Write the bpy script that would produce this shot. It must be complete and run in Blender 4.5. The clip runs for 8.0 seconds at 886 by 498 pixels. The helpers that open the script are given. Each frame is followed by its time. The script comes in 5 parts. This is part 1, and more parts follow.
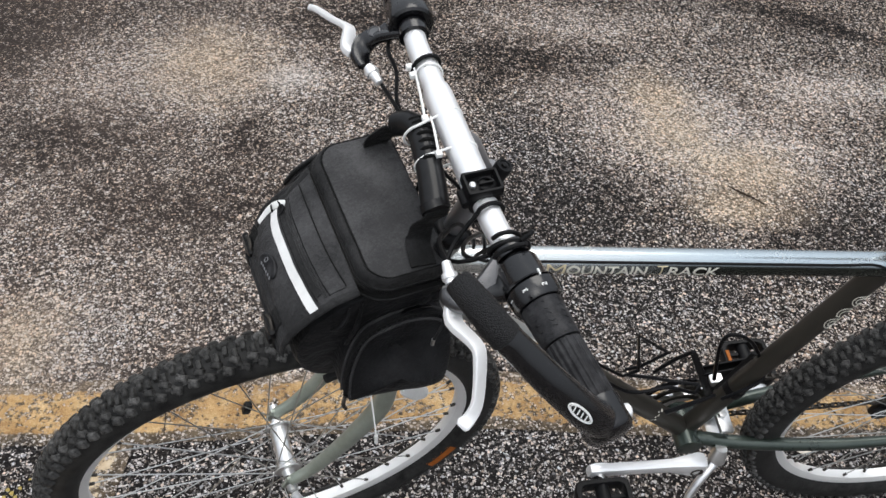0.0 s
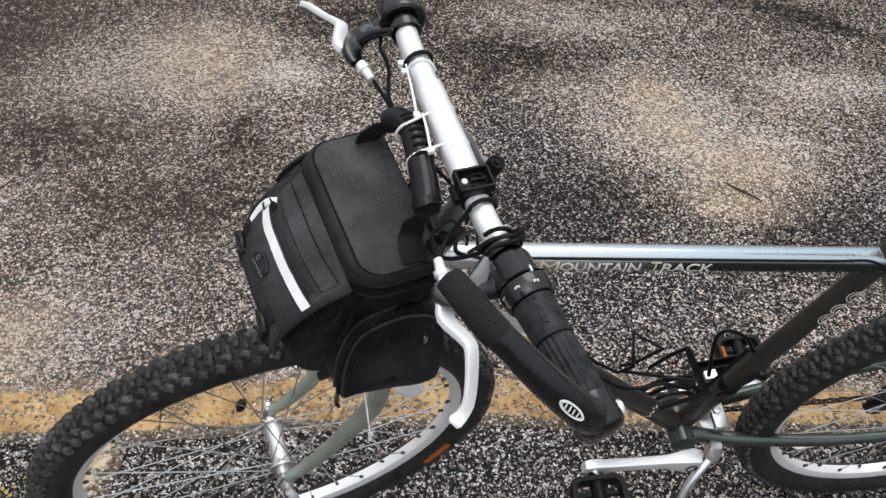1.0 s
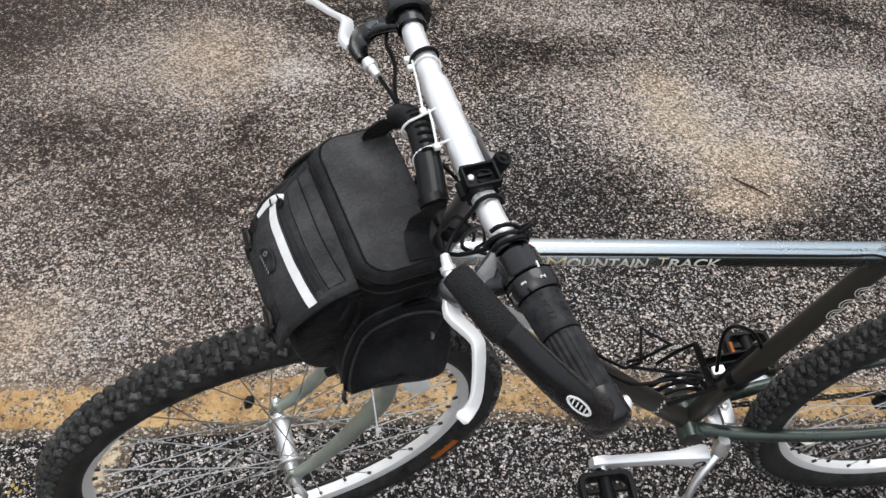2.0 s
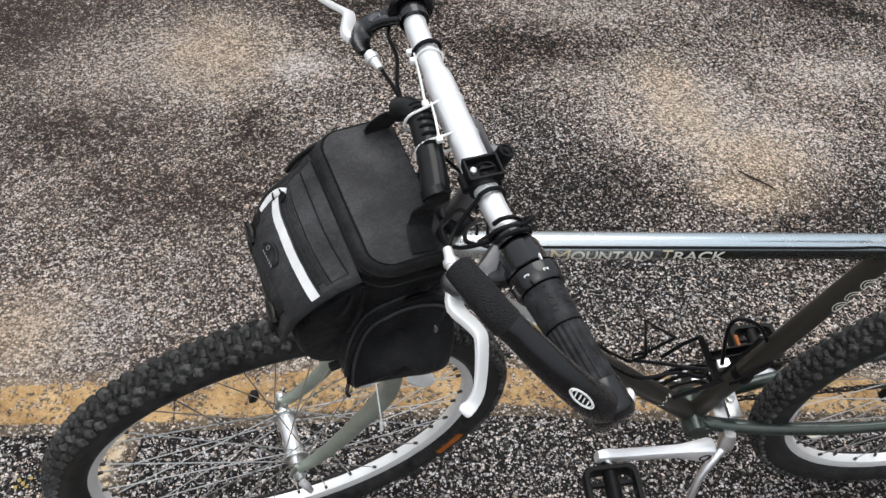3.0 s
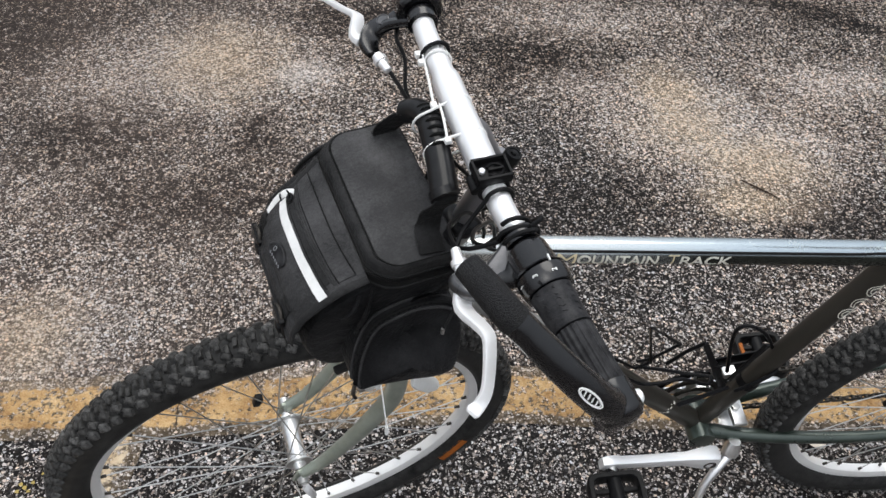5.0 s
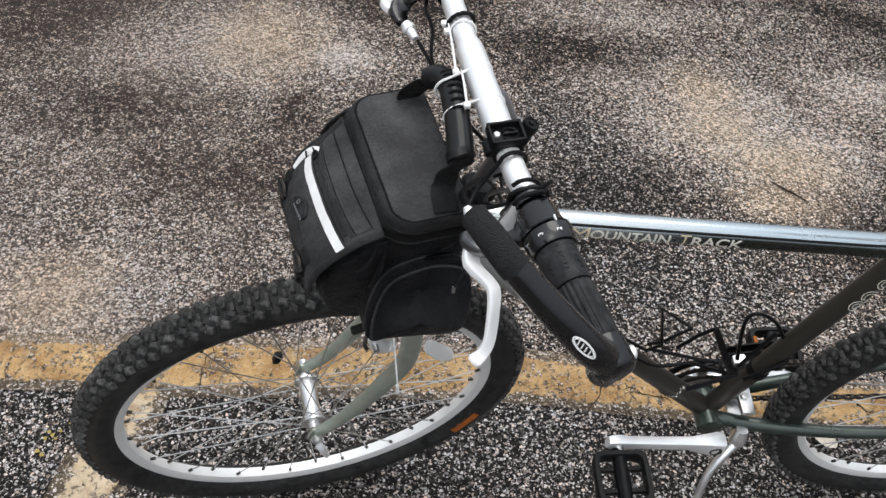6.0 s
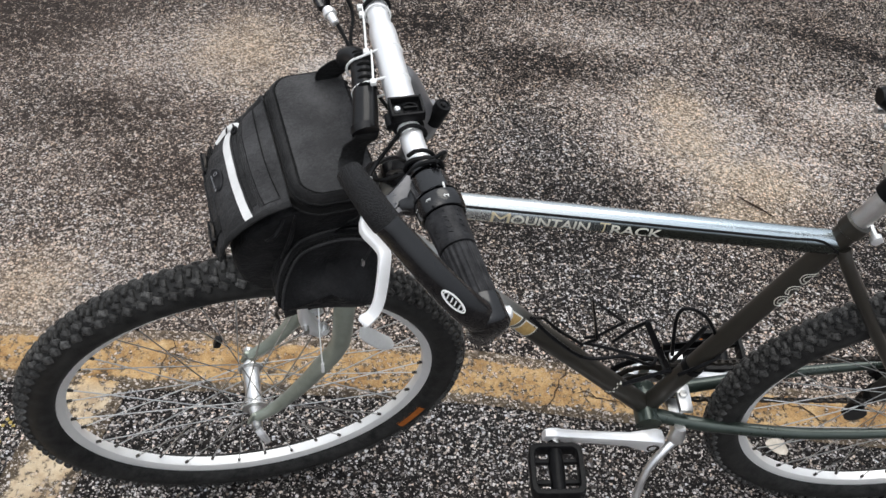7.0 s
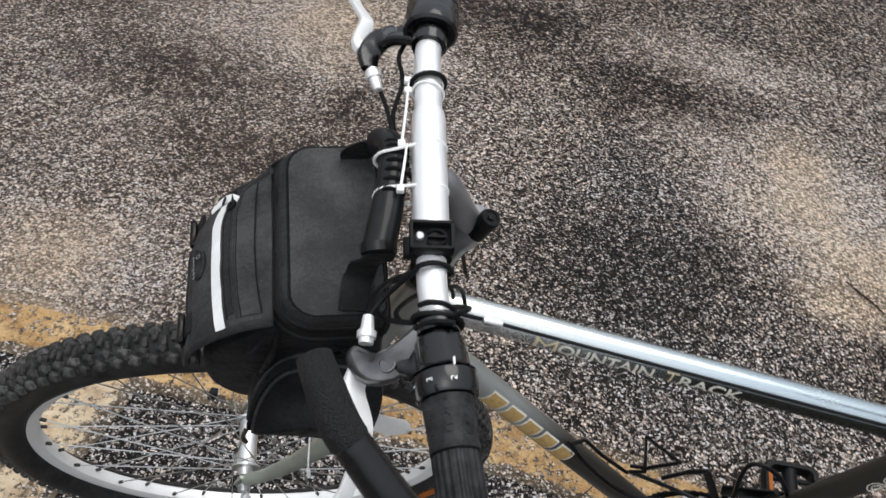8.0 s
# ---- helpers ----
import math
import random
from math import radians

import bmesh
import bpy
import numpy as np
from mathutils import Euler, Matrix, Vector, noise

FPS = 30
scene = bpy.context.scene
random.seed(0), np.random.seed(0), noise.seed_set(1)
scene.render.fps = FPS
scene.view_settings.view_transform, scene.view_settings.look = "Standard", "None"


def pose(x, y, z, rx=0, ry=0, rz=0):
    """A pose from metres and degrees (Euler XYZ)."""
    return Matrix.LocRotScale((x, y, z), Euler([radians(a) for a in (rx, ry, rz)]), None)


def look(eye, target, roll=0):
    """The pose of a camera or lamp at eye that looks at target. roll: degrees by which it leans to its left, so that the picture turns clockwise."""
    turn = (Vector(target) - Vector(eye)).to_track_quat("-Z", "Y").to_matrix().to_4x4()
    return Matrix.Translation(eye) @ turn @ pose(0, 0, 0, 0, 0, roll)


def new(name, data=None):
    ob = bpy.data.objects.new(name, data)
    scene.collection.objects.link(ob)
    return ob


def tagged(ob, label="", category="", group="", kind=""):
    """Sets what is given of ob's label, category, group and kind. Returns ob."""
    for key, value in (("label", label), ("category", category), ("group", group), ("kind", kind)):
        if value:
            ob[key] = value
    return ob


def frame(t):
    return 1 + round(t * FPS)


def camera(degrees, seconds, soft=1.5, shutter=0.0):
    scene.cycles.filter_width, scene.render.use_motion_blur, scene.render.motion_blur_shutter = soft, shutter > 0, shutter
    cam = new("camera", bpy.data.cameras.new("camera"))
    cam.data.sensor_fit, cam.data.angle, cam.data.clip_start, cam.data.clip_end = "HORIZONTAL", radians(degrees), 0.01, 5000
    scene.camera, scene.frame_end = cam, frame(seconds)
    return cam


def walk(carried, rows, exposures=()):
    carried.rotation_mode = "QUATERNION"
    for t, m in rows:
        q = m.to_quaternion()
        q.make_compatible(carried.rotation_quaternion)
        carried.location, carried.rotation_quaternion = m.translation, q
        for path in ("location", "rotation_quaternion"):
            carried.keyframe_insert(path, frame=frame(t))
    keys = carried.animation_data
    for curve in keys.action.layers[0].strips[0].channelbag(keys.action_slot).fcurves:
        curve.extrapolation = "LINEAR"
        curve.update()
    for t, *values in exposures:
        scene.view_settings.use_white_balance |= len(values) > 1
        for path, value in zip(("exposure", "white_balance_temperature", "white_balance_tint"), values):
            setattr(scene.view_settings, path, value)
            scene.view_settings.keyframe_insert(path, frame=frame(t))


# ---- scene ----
cam = camera(52.08, 8.0, soft=1.5, shutter=0.15)
PATH = (
    (0.0, pose(-0.5635, -0.7922, 1.4840, 44.926, -3.785, -7.179)),
    (0.5, pose(-0.5613, -0.7910, 1.4833, 44.795, -3.790, -7.214)),
    (1.0, pose(-0.5585, -0.7915, 1.4831, 44.740, -3.787, -7.400)),
    (1.5, pose(-0.5591, -0.7918, 1.4837, 44.691, -3.617, -7.353)),
    (3.0, pose(-0.5548, -0.7919, 1.4803, 44.186, -2.895, -7.098)),
    (3.5, pose(-0.5562, -0.7944, 1.4802, 44.363, -2.876, -7.150)),
    (4.0, pose(-0.5568, -0.7934, 1.4785, 44.402, -2.883, -7.050)),
    (5.3, pose(-0.5616, -0.7979, 1.4724, 44.953, -3.237, -6.485)),
    (5.5, pose(-0.5530, -0.7991, 1.4711, 44.157, -3.753, -5.043)),
    (5.7, pose(-0.5629, -0.8212, 1.4657, 44.545, -3.798, -4.783)),
    (6.0, pose(-0.5463, -0.8507, 1.4749, 44.558, -3.772, -3.041)),
    (6.5, pose(-0.4932, -0.9032, 1.4774, 46.356, -3.095, -2.925)),
    (6.7, pose(-0.4694, -0.9151, 1.4713, 46.720, -3.439, -2.954)),
    (7.0, pose(-0.4458, -0.9170, 1.4652, 46.318, -4.197, -1.770)),
    (7.3, pose(-0.4449, -0.8728, 1.4434, 45.505, -5.692, 0.186)),
    (7.5, pose(-0.4346, -0.7931, 1.4323, 43.833, -6.761, 3.039)),
    (7.8, pose(-0.4260, -0.7076, 1.4270, 43.273, -7.411, 5.522)),
    (8.0, pose(-0.4013, -0.6659, 1.4460, 42.674, -7.348, 9.344)),
)
walk(cam, PATH, exposures=((0.0, 0.11), (7.0, 0.10), (7.5, 0.04), (8.0, 0.0)))

# ---- light ----
world = bpy.data.worlds.new("overcast_sky")
scene.world = world
world.use_nodes = True
wn, wl = world.node_tree.nodes, world.node_tree.links
wn.clear()
sky = wn.new("ShaderNodeTexSky")
sky.sky_type = "NISHITA"
sky.sun_disc = False
sky.sun_elevation = radians(66)
sky.sun_rotation = radians(200)
sky.dust_density = 4.0
sky.air_density = 1.0
pale = wn.new("ShaderNodeHueSaturation")
pale.inputs["Saturation"].default_value = 0.32
back = wn.new("ShaderNodeBackground")
back.inputs["Strength"].default_value = 0.148
out = wn.new("ShaderNodeOutputWorld")
wl.new(sky.outputs["Color"], pale.inputs["Color"])
cloud = wn.new("ShaderNodeMix")
cloud.data_type = "RGBA"
cloud.inputs[0].default_value = 0.6
cloud.inputs[7].default_value = (7.45, 8.0, 8.75, 1)
wl.new(pale.outputs["Color"], cloud.inputs[6])
way = wn.new("ShaderNodeTexCoord")
height_ = wn.new("ShaderNodeSeparateXYZ")
wl.new(way.outputs["Generated"], height_.inputs[0])
rise = wn.new("ShaderNodeMapRange")
rise.inputs["To Min"].default_value, rise.inputs["To Max"].default_value = 0.40, 1.30
wl.new(height_.outputs["Z"], rise.inputs["Value"])
dome = wn.new("ShaderNodeMix")
dome.data_type, dome.blend_type = "RGBA", "MULTIPLY"
dome.inputs[0].default_value = 1.0
wl.new(cloud.outputs[2], dome.inputs[6])
wl.new(rise.outputs["Result"], dome.inputs[7])
wl.new(dome.outputs[2], back.inputs["Color"])
wl.new(back.outputs["Background"], out.inputs["Surface"])

sun_data = bpy.data.lights.new("sun", "SUN")
sun_data.energy = 1.15
sun_data.angle = radians(40)
sun_data.color = (1.0, 0.96, 0.9)
sun = new("sun", sun_data)
sun.matrix_world = look((0.8, 2.2, 5.6), (0, 0, 0))

# ---- materials ----


def material(name):
    m = bpy.data.materials.new(name)
    m.use_nodes = True
    nt = m.node_tree
    return m, nt, nt.nodes["Principled BSDF"]


def node(nt, kind, **sets):
    n = nt.nodes.new(kind)
    for key, value in sets.items():
        n.inputs[key.replace("_", " ")].default_value = value
    return n


def coords(nt, world_space=False):
    if world_space:
        return nt.nodes.new("ShaderNodeNewGeometry").outputs["Position"]
    return nt.nodes.new("ShaderNodeTexCoord").outputs["Object"]


def ramp(nt, fac, stops):
    r = nt.nodes.new("ShaderNodeValToRGB")
    while len(r.color_ramp.elements) < len(stops):
        r.color_ramp.elements.new(0.5)
    for e, (p, c) in zip(r.color_ramp.elements, stops):
        e.position, e.color = p, (*c, 1) if len(c) == 3 else c
    nt.links.new(fac, r.inputs["Fac"])
    return r.outputs["Color"]


def grey(v):
    return (v, v, v)


def maths(nt, op, a, b=None, clamp=False):
    n = nt.nodes.new("ShaderNodeMath")
    n.operation, n.use_clamp = op, clamp
    for i, v in enumerate((a, b)):
        if v is None:
            continue
        if isinstance(v, (int, float)):
            n.inputs[i].default_value = v
        else:
            nt.links.new(v, n.inputs[i])
    return n.outputs[0]


def mix(nt, fac, a, b, blend="MIX"):
    n = nt.nodes.new("ShaderNodeMix")
    n.data_type, n.blend_type = "RGBA", blend
    for sock, v in ((n.inputs[0], fac), (n.inputs[6], a), (n.inputs[7], b)):
        if isinstance(v, (int, float)):
            sock.default_value = v
        elif isinstance(v, tuple):
            sock.default_value = (*v, 1)
        else:
            nt.links.new(v, sock)
    return n.outputs[2]


def noise_tex(nt, vec, scale, detail=4.0, rough=0.6):
    n = node(nt, "ShaderNodeTexNoise", Scale=scale, Detail=detail, Roughness=rough)
    nt.links.new(vec, n.inputs["Vector"])
    return n.outputs["Fac"]


def bump(nt, bsdf, height, strength, distance):
    b = node(nt, "ShaderNodeBump", Strength=strength, Distance=distance)
    nt.links.new(height, b.inputs["Height"])
    nt.links.new(b.outputs["Normal"], bsdf.inputs["Normal"])


def simple(name, dark, light, rough, metal=0.0, scale=60.0, bump_mm=0.1, coat=0.0, fine=900.0):
    """Two-tone surface with coarse mottling and a fine grain."""
    m, nt, b = material(name)
    v = coords(nt)
    big, small = noise_tex(nt, v, scale, 5), noise_tex(nt, v, fine, 2)
    nt.links.new(ramp(nt, maths(nt, "ADD", maths(nt, "MULTIPLY", big, 0.7), maths(nt, "MULTIPLY", small, 0.3)), [(0.35, dark), (0.65, light)]), b.inputs["Base Color"])
    nt.links.new(maths(nt, "ADD", maths(nt, "MULTIPLY", big, 0.25), rough - 0.12), b.inputs["Roughness"])
    b.inputs["Metallic"].default_value = metal
    b.inputs["Coat Weight"].default_value = coat
    b.inputs["Specular IOR Level"].default_value = 0.5 if metal else 0.13
    b.inputs["Coat Roughness"].default_value = 0.12
    if bump_mm:
        bump(nt, b, small, 0.5, bump_mm / 1000)
    return m


def asphalt_nodes(nt):
    """Worn asphalt: dark binder with pale aggregate, dusty patches. Returns colour, height and rough dust."""
    p = coords(nt, True)
    xyz = nt.nodes.new("ShaderNodeSeparateXYZ")
    nt.links.new(p, xyz.inputs[0])
    x, y = xyz.outputs["X"], xyz.outputs["Y"]
    wob = noise_tex(nt, p, 7.0, 6, 0.68)
    warp = maths(nt, "MULTIPLY", maths(nt, "SUBTRACT", wob, 0.5), 1.5)

    fray = maths(nt, "MULTIPLY", maths(nt, "SUBTRACT", noise_tex(nt, p, 46, 4, 0.75), 0.5), 1.5)

    def blob(cx, cy, rx, ry, turn=0.0, warp_amount=1.0):
        c, s = math.cos(radians(turn)), math.sin(radians(turn))
        dx, dy = maths(nt, "SUBTRACT", x, cx), maths(nt, "SUBTRACT", y, cy)
        u = maths(nt, "ADD", maths(nt, "MULTIPLY", dx, c / rx), maths(nt, "MULTIPLY", dy, s / rx))
        w = maths(nt, "ADD", maths(nt, "MULTIPLY", dx, -s / ry), maths(nt, "MULTIPLY", dy, c / ry))
        d = maths(nt, "SQRT", maths(nt, "ADD", maths(nt, "MULTIPLY", u, u), maths(nt, "MULTIPLY", w, w)))
        d = maths(nt, "ADD", d, maths(nt, "MULTIPLY", warp, warp_amount))
        d = maths(nt, "ADD", d, fray)
        return maths(nt, "SUBTRACT", 1.35, d, True)

    def total(blobs):
        t = 0.0
        for bb in blobs:
            v = blob(*bb)
            t = v if t == 0.0 else maths(nt, "MAXIMUM", t, v)
        return t

    tan = total(TAN_PATCHES)
    pale_dust = total(PALE_PATCHES)
    tar = total(TAR_PATCHES)
    tar = maths(nt, "MULTIPLY", tar, maths(nt, "MULTIPLY", maths(nt, "SUBTRACT", noise_tex(nt, p, 34, 4, 0.7), 0.36), 4.5, True))
    # stone chips: every cell of the pattern is one chip with its own tone, dark gaps between
    def chips(scale, seed):
        vec = nt.nodes.new("ShaderNodeVectorMath")
        vec.operation = "ADD"
        nt.links.new(p, vec.inputs[0])
        vec.inputs[1].default_value = (seed, seed * 0.7, 0)
        f1 = node(nt, "ShaderNodeTexVoronoi", Scale=scale)
        ed = node(nt, "ShaderNodeTexVoronoi", Scale=scale)
        ed.feature = "DISTANCE_TO_EDGE"
        nt.links.new(vec.outputs[0], f1.inputs["Vector"])
        nt.links.new(vec.outputs[0], ed.inputs["Vector"])
        sp = nt.nodes.new("ShaderNodeSeparateColor")
        nt.links.new(f1.outputs["Color"], sp.inputs[0])
        return sp.outputs["Red"], sp.outputs["Green"], maths(nt, "MULTIPLY", maths(nt, "SUBTRACT", ed.outputs["Distance"], 0.035), 9.0, True)

    tone_a, hue_a, gap_a = chips(172.0, 0.0)
    tone_b, hue_b, gap_b = chips(300.0, 3.7)
    # south of the painted line the surface is newer: fewer chips show
    south = maths(nt, "GREATER_THAN", maths(nt, "SUBTRACT", 0.215, maths(nt, "MULTIPLY", x, 0.085)), y)
    cover = maths(nt, "MULTIPLY", maths(nt, "SUBTRACT", noise_tex(nt, p, 2.2, 5, 0.6), 0.5), 0.30)
    cover = maths(nt, "ADD", cover, maths(nt, "MULTIPLY", maths(nt, "SUBTRACT", noise_tex(nt, p, 13, 5, 0.7), 0.5), 0.42))
    # elsewhere on the lot, broad pale and dark areas
    away = maths(nt, "SUBTRACT", maths(nt, "SQRT", maths(nt, "ADD", maths(nt, "MULTIPLY", x, x), maths(nt, "MULTIPLY", y, y))), 2.3, True)
    cover = maths(nt, "ADD", cover, maths(nt, "MULTIPLY", maths(nt, "MULTIPLY", maths(nt, "SUBTRACT", noise_tex(nt, p, 1.1, 5, 0.6), 0.47), 1.2), away))
    cover = maths(nt, "ADD", cover, maths(nt, "MULTIPLY", pale_dust, 0.23))
    cover = maths(nt, "ADD", cover, maths(nt, "MULTIPLY", tan, 0.13))
    cover = maths(nt, "SUBTRACT", cover, maths(nt, "MULTIPLY", tar, 0.25))
    cover = maths(nt, "SUBTRACT", cover, maths(nt, "MULTIPLY", maths(nt, "SUBTRACT", y, 1.05, True), 0.13))
    fresher = maths(nt, "MAXIMUM", south, maths(nt, "MULTIPLY", total(FRESH_PATCHES), 1.1, True))
    stops = [(0.0, (0.008, 0.0075, 0.008)), (0.44, (0.021, 0.0185, 0.0175)), (0.56, (0.088, 0.076, 0.067)), (0.69, (0.33, 0.287, 0.25)), (0.82, (0.63, 0.572, 0.51)), (1.0, (0.84, 0.81, 0.765))]
    col_a = ramp(nt, maths(nt, "ADD", tone_a, cover), stops)
    col_b = ramp(nt, maths(nt, "ADD", tone_b, maths(nt, "SUBTRACT", cover, 0.04)), stops)
    fresh = [(0.0, (0.008, 0.0078, 0.008)), (0.50, (0.018, 0.0172, 0.017)), (0.68, (0.050, 0.047, 0.045)), (0.78, (0.26, 0.25, 0.24)), (0.88, (0.55, 0.533, 0.512)), (1.0, (0.78, 0.77, 0.755))]
    col_a = mix(nt, fresher, col_a, ramp(nt, maths(nt, "ADD", tone_a, maths(nt, "MULTIPLY", cover, 0.6)), fresh))
    col_b = mix(nt, fresher, col_b, ramp(nt, maths(nt, "ADD", tone_b, maths(nt, "MULTIPLY", cover, 0.6)), fresh))
    col_a = mix(nt, 1.0, col_a, ramp(nt, hue_a, [(0.0, (0.88, 0.95, 1.05)), (0.5, (1.0, 1.0, 1.0)), (1.0, (1.12, 0.98, 0.86))]), "MULTIPLY")
    col_b = mix(nt, maths(nt, "SUBTRACT", 1.0, gap_b), col_b, (0.010, 0.009, 0.009))
    big = maths(nt, "MULTIPLY", maths(nt, "MULTIPLY", maths(nt, "SUBTRACT", maths(nt, "ADD", tone_a, cover), 0.42), 8.0, True), gap_a)
    col = mix(nt, big, col_b, col_a)
    dust = mix(nt, noise_tex(nt, p, 420, 2), (0.36, 0.295, 0.215), (0.80, 0.685, 0.535))
    grit = ramp(nt, tone_a, [(0.0, grey(0.50)), (0.45, grey(0.98)), (1.0, grey(1.6))])
    dust = mix(nt, 1.0, mix(nt, 1.0, dust, grit, "MULTIPLY"), ramp(nt, gap_a, [(0.0, grey(0.45)), (1.0, grey(1.0))]), "MULTIPLY")
    speck = maths(nt, "MULTIPLY", maths(nt, "SUBTRACT", noise_tex(nt, p, 260, 3, 0.75), 0.40), 6.0, True)
    col = mix(nt, maths(nt, "MULTIPLY", maths(nt, "MULTIPLY", tan, 0.55), maths(nt, "ADD", maths(nt, "MULTIPLY", speck, 0.62), 0.30)), col, dust)
    col = mix(nt, maths(nt, "MULTIPLY", tan, 0.8), col, mix(nt, 1.0, col, (1.05, 0.98, 0.86), "MULTIPLY"))
    grey_dust = mix(nt, noise_tex(nt, p, 300, 2), (0.16, 0.138, 0.122), (0.42, 0.375, 0.335))
    grey_dust = mix(nt, 1.0, grey_dust, grit, "MULTIPLY")
    col = mix(nt, maths(nt, "MULTIPLY", maths(nt, "MULTIPLY", pale_dust, 0.28), speck), col, grey_dust)
    splash = maths(nt, "MULTIPLY", total(WHITE_PATCHES), maths(nt, "ADD", maths(nt, "MULTIPLY", speck, 0.5), 0.08))
    col = mix(nt, splash, col, mix(nt, 1.0, (0.62, 0.60, 0.57), grit, "MULTIPLY"))
    # a brown film of dirt lies over the part of the lot in front of the bike
    film = maths(nt, "MULTIPLY", maths(nt, "MULTIPLY", maths(nt, "SUBTRACT", -0.25, x), 1.4, True), maths(nt, "SUBTRACT", 0.34, maths(nt, "MULTIPLY", fresher, 0.34)))
    film = maths(nt, "MULTIPLY", film, ramp(nt, noise_tex(nt, p, 5, 5, 0.65), [(0.3, grey(0.35)), (0.65, grey(0.85))]))
    col = mix(nt, film, col, mix(nt, noise_tex(nt, p, 330, 2, 0.7), (0.075, 0.060, 0.052), (0.25, 0.212, 0.186)))
    tone = mix(nt, noise_tex(nt, p, 3.1, 4), (1.15, 1.0, 0.91), (0.98, 0.98, 1.005))
    col = mix(nt, 0.9, col, tone, "MULTIPLY")
    col = mix(nt, maths(nt, "MULTIPLY", tar, 0.5), col, mix(nt, 1.0, col, (0.45, 0.41, 0.39), "MULTIPLY"))
    height = maths(nt, "ADD", maths(nt, "MULTIPLY", big, 1.0), maths(nt, "MULTIPLY", gap_b, 0.35))
    height = maths(nt, "ADD", height, maths(nt, "MULTIPLY", noise_tex(nt, p, 200, 3), 0.5))
    return p, col, height, wob


# dusty places on the asphalt: centre, half-axes, turn
TAN_PATCHES = ((0.41, 1.24, 0.10, 0.13, 10, 1.3), (0.42, 1.07, 0.13, 0.15, 0, 1.3), (0.53, 0.91, 0.20, 0.13, -28, 1.3), (0.50, 0.78, 0.15, 0.09, 0, 1.3), (-0.84, 1.45, 0.17, 0.20, 0, 0.9), (-1.2, 0.45, 0.12, 0.14, 0, 0.9))
PALE_PATCHES = ((0.46, 1.06, 0.36, 0.24, -40, 1.2), (0.72, 0.99, 0.16, 0.07, -15, 1.2), (0.18, 1.26, 0.20, 0.09, -15, 1.2), (-0.95, 1.40, 0.36, 0.22, 10, 0.9), (-0.615, 1.37, 0.11, 0.10, 0, 0.7), (-1.15, 0.47, 0.22, 0.15, 0, 0.9),
                (0.90, 1.25, 0.22, 0.12, 10, 1.2), (0.2, 1.62, 0.3, 0.12, 0, 1.2))
WHITE_PATCHES = ((-0.615, 1.37, 0.075, 0.055, 20, 0.7),)
FRESH_PATCHES = ((0.00, 0.74, 0.26, 0.26, 0, 0.8), (0.12, 0.50, 0.42, 0.20, -6, 0.8), (-0.02, 1.00, 0.16, 0.18, 0, 0.9), (0.95, 0.66, 0.34, 0.26, 0, 0.9))
TAR_PATCHES = ((0.05, 1.45, 0.22, 0.26, 20, 0.9), (-0.35, 1.65, 0.3, 0.12, 0, 0.9), (-1.5, 1.6, 0.3, 0.3, 0, 0.9), (0.75, 0.62, 0.25, 0.16, 0, 0.9), (-0.735, 1.085, 0.075, 0.13, 10, 0.8), (1.03, 1.635, 0.28, 0.05, -32, 0.6), (-1.18, 1.12, 0.26, 0.16, 0, 1.0), (0.0, 0.75, 0.28, 0.2, 0, 0.9), (-0.9, 0.85, 0.3, 0.12, 0, 0.9))

asphalt, nt, bsdf = material("worn_asphalt")
_, col, height, _ = asphalt_nodes(nt)
nt.links.new(col, bsdf.inputs["Base Color"])
bsdf.inputs["Roughness"].default_value = 0.9
bsdf.inputs["Specular IOR Level"].default_value = 0.12
bump(nt, bsdf, height, 0.9, 0.0022)

road_paint, nt, bsdf = material("worn_yellow_road_paint")
p, col, height, wob = asphalt_nodes(nt)
uvw = nt.nodes.new("ShaderNodeTexCoord").outputs["UV"]
uvx = nt.nodes.new("ShaderNodeSeparateXYZ")
nt.links.new(uvw, uvx.inputs[0])
edge = maths(nt, "SUBTRACT", 1.0, maths(nt, "ABSOLUTE", maths(nt, "SUBTRACT", maths(nt, "MULTIPLY", uvx.outputs["Y"], 2.0), 1.0)))
rag = maths(nt, "ADD", maths(nt, "MULTIPLY", noise_tex(nt, p, 48, 6, 0.78), 1.05), maths(nt, "MULTIPLY", noise_tex(nt, p, 9, 4), 0.55))
on = maths(nt, "MULTIPLY", maths(nt, "SUBTRACT", maths(nt, "ADD", maths(nt, "MULTIPLY", edge, 1.75), 0.25), rag), 7.0, True)
chips = maths(nt, "MULTIPLY", maths(nt, "SUBTRACT", maths(nt, "ADD", noise_tex(nt, p, 85, 4, 0.7), maths(nt, "MULTIPLY", noise_tex(nt, p, 14, 3), 0.5)), 0.650), 9.0, True)
on = maths(nt, "MULTIPLY", on, chips)
paint_col = ramp(nt, maths(nt, "ADD", maths(nt, "MULTIPLY", noise_tex(nt, p, 25, 5), 0.6), maths(nt, "MULTIPLY", noise_tex(nt, p, 350, 2), 0.4)),
                 [(0.3, (0.25, 0.15, 0.07)), (0.45, (0.50, 0.325, 0.15)), (0.56, (0.60, 0.43, 0.225)), (0.70, (0.76, 0.61, 0.40))])
paint_col = mix(nt, 1.0, paint_col, ramp(nt, noise_tex(nt, p, 8, 6, 0.75), [(0.35, (0.48, 0.38, 0.31)), (0.50, (0.88, 0.82, 0.76)), (0.63, (1.03, 0.98, 0.95)), (0.74, (1.12, 1.12, 1.15))]), "MULTIPLY")
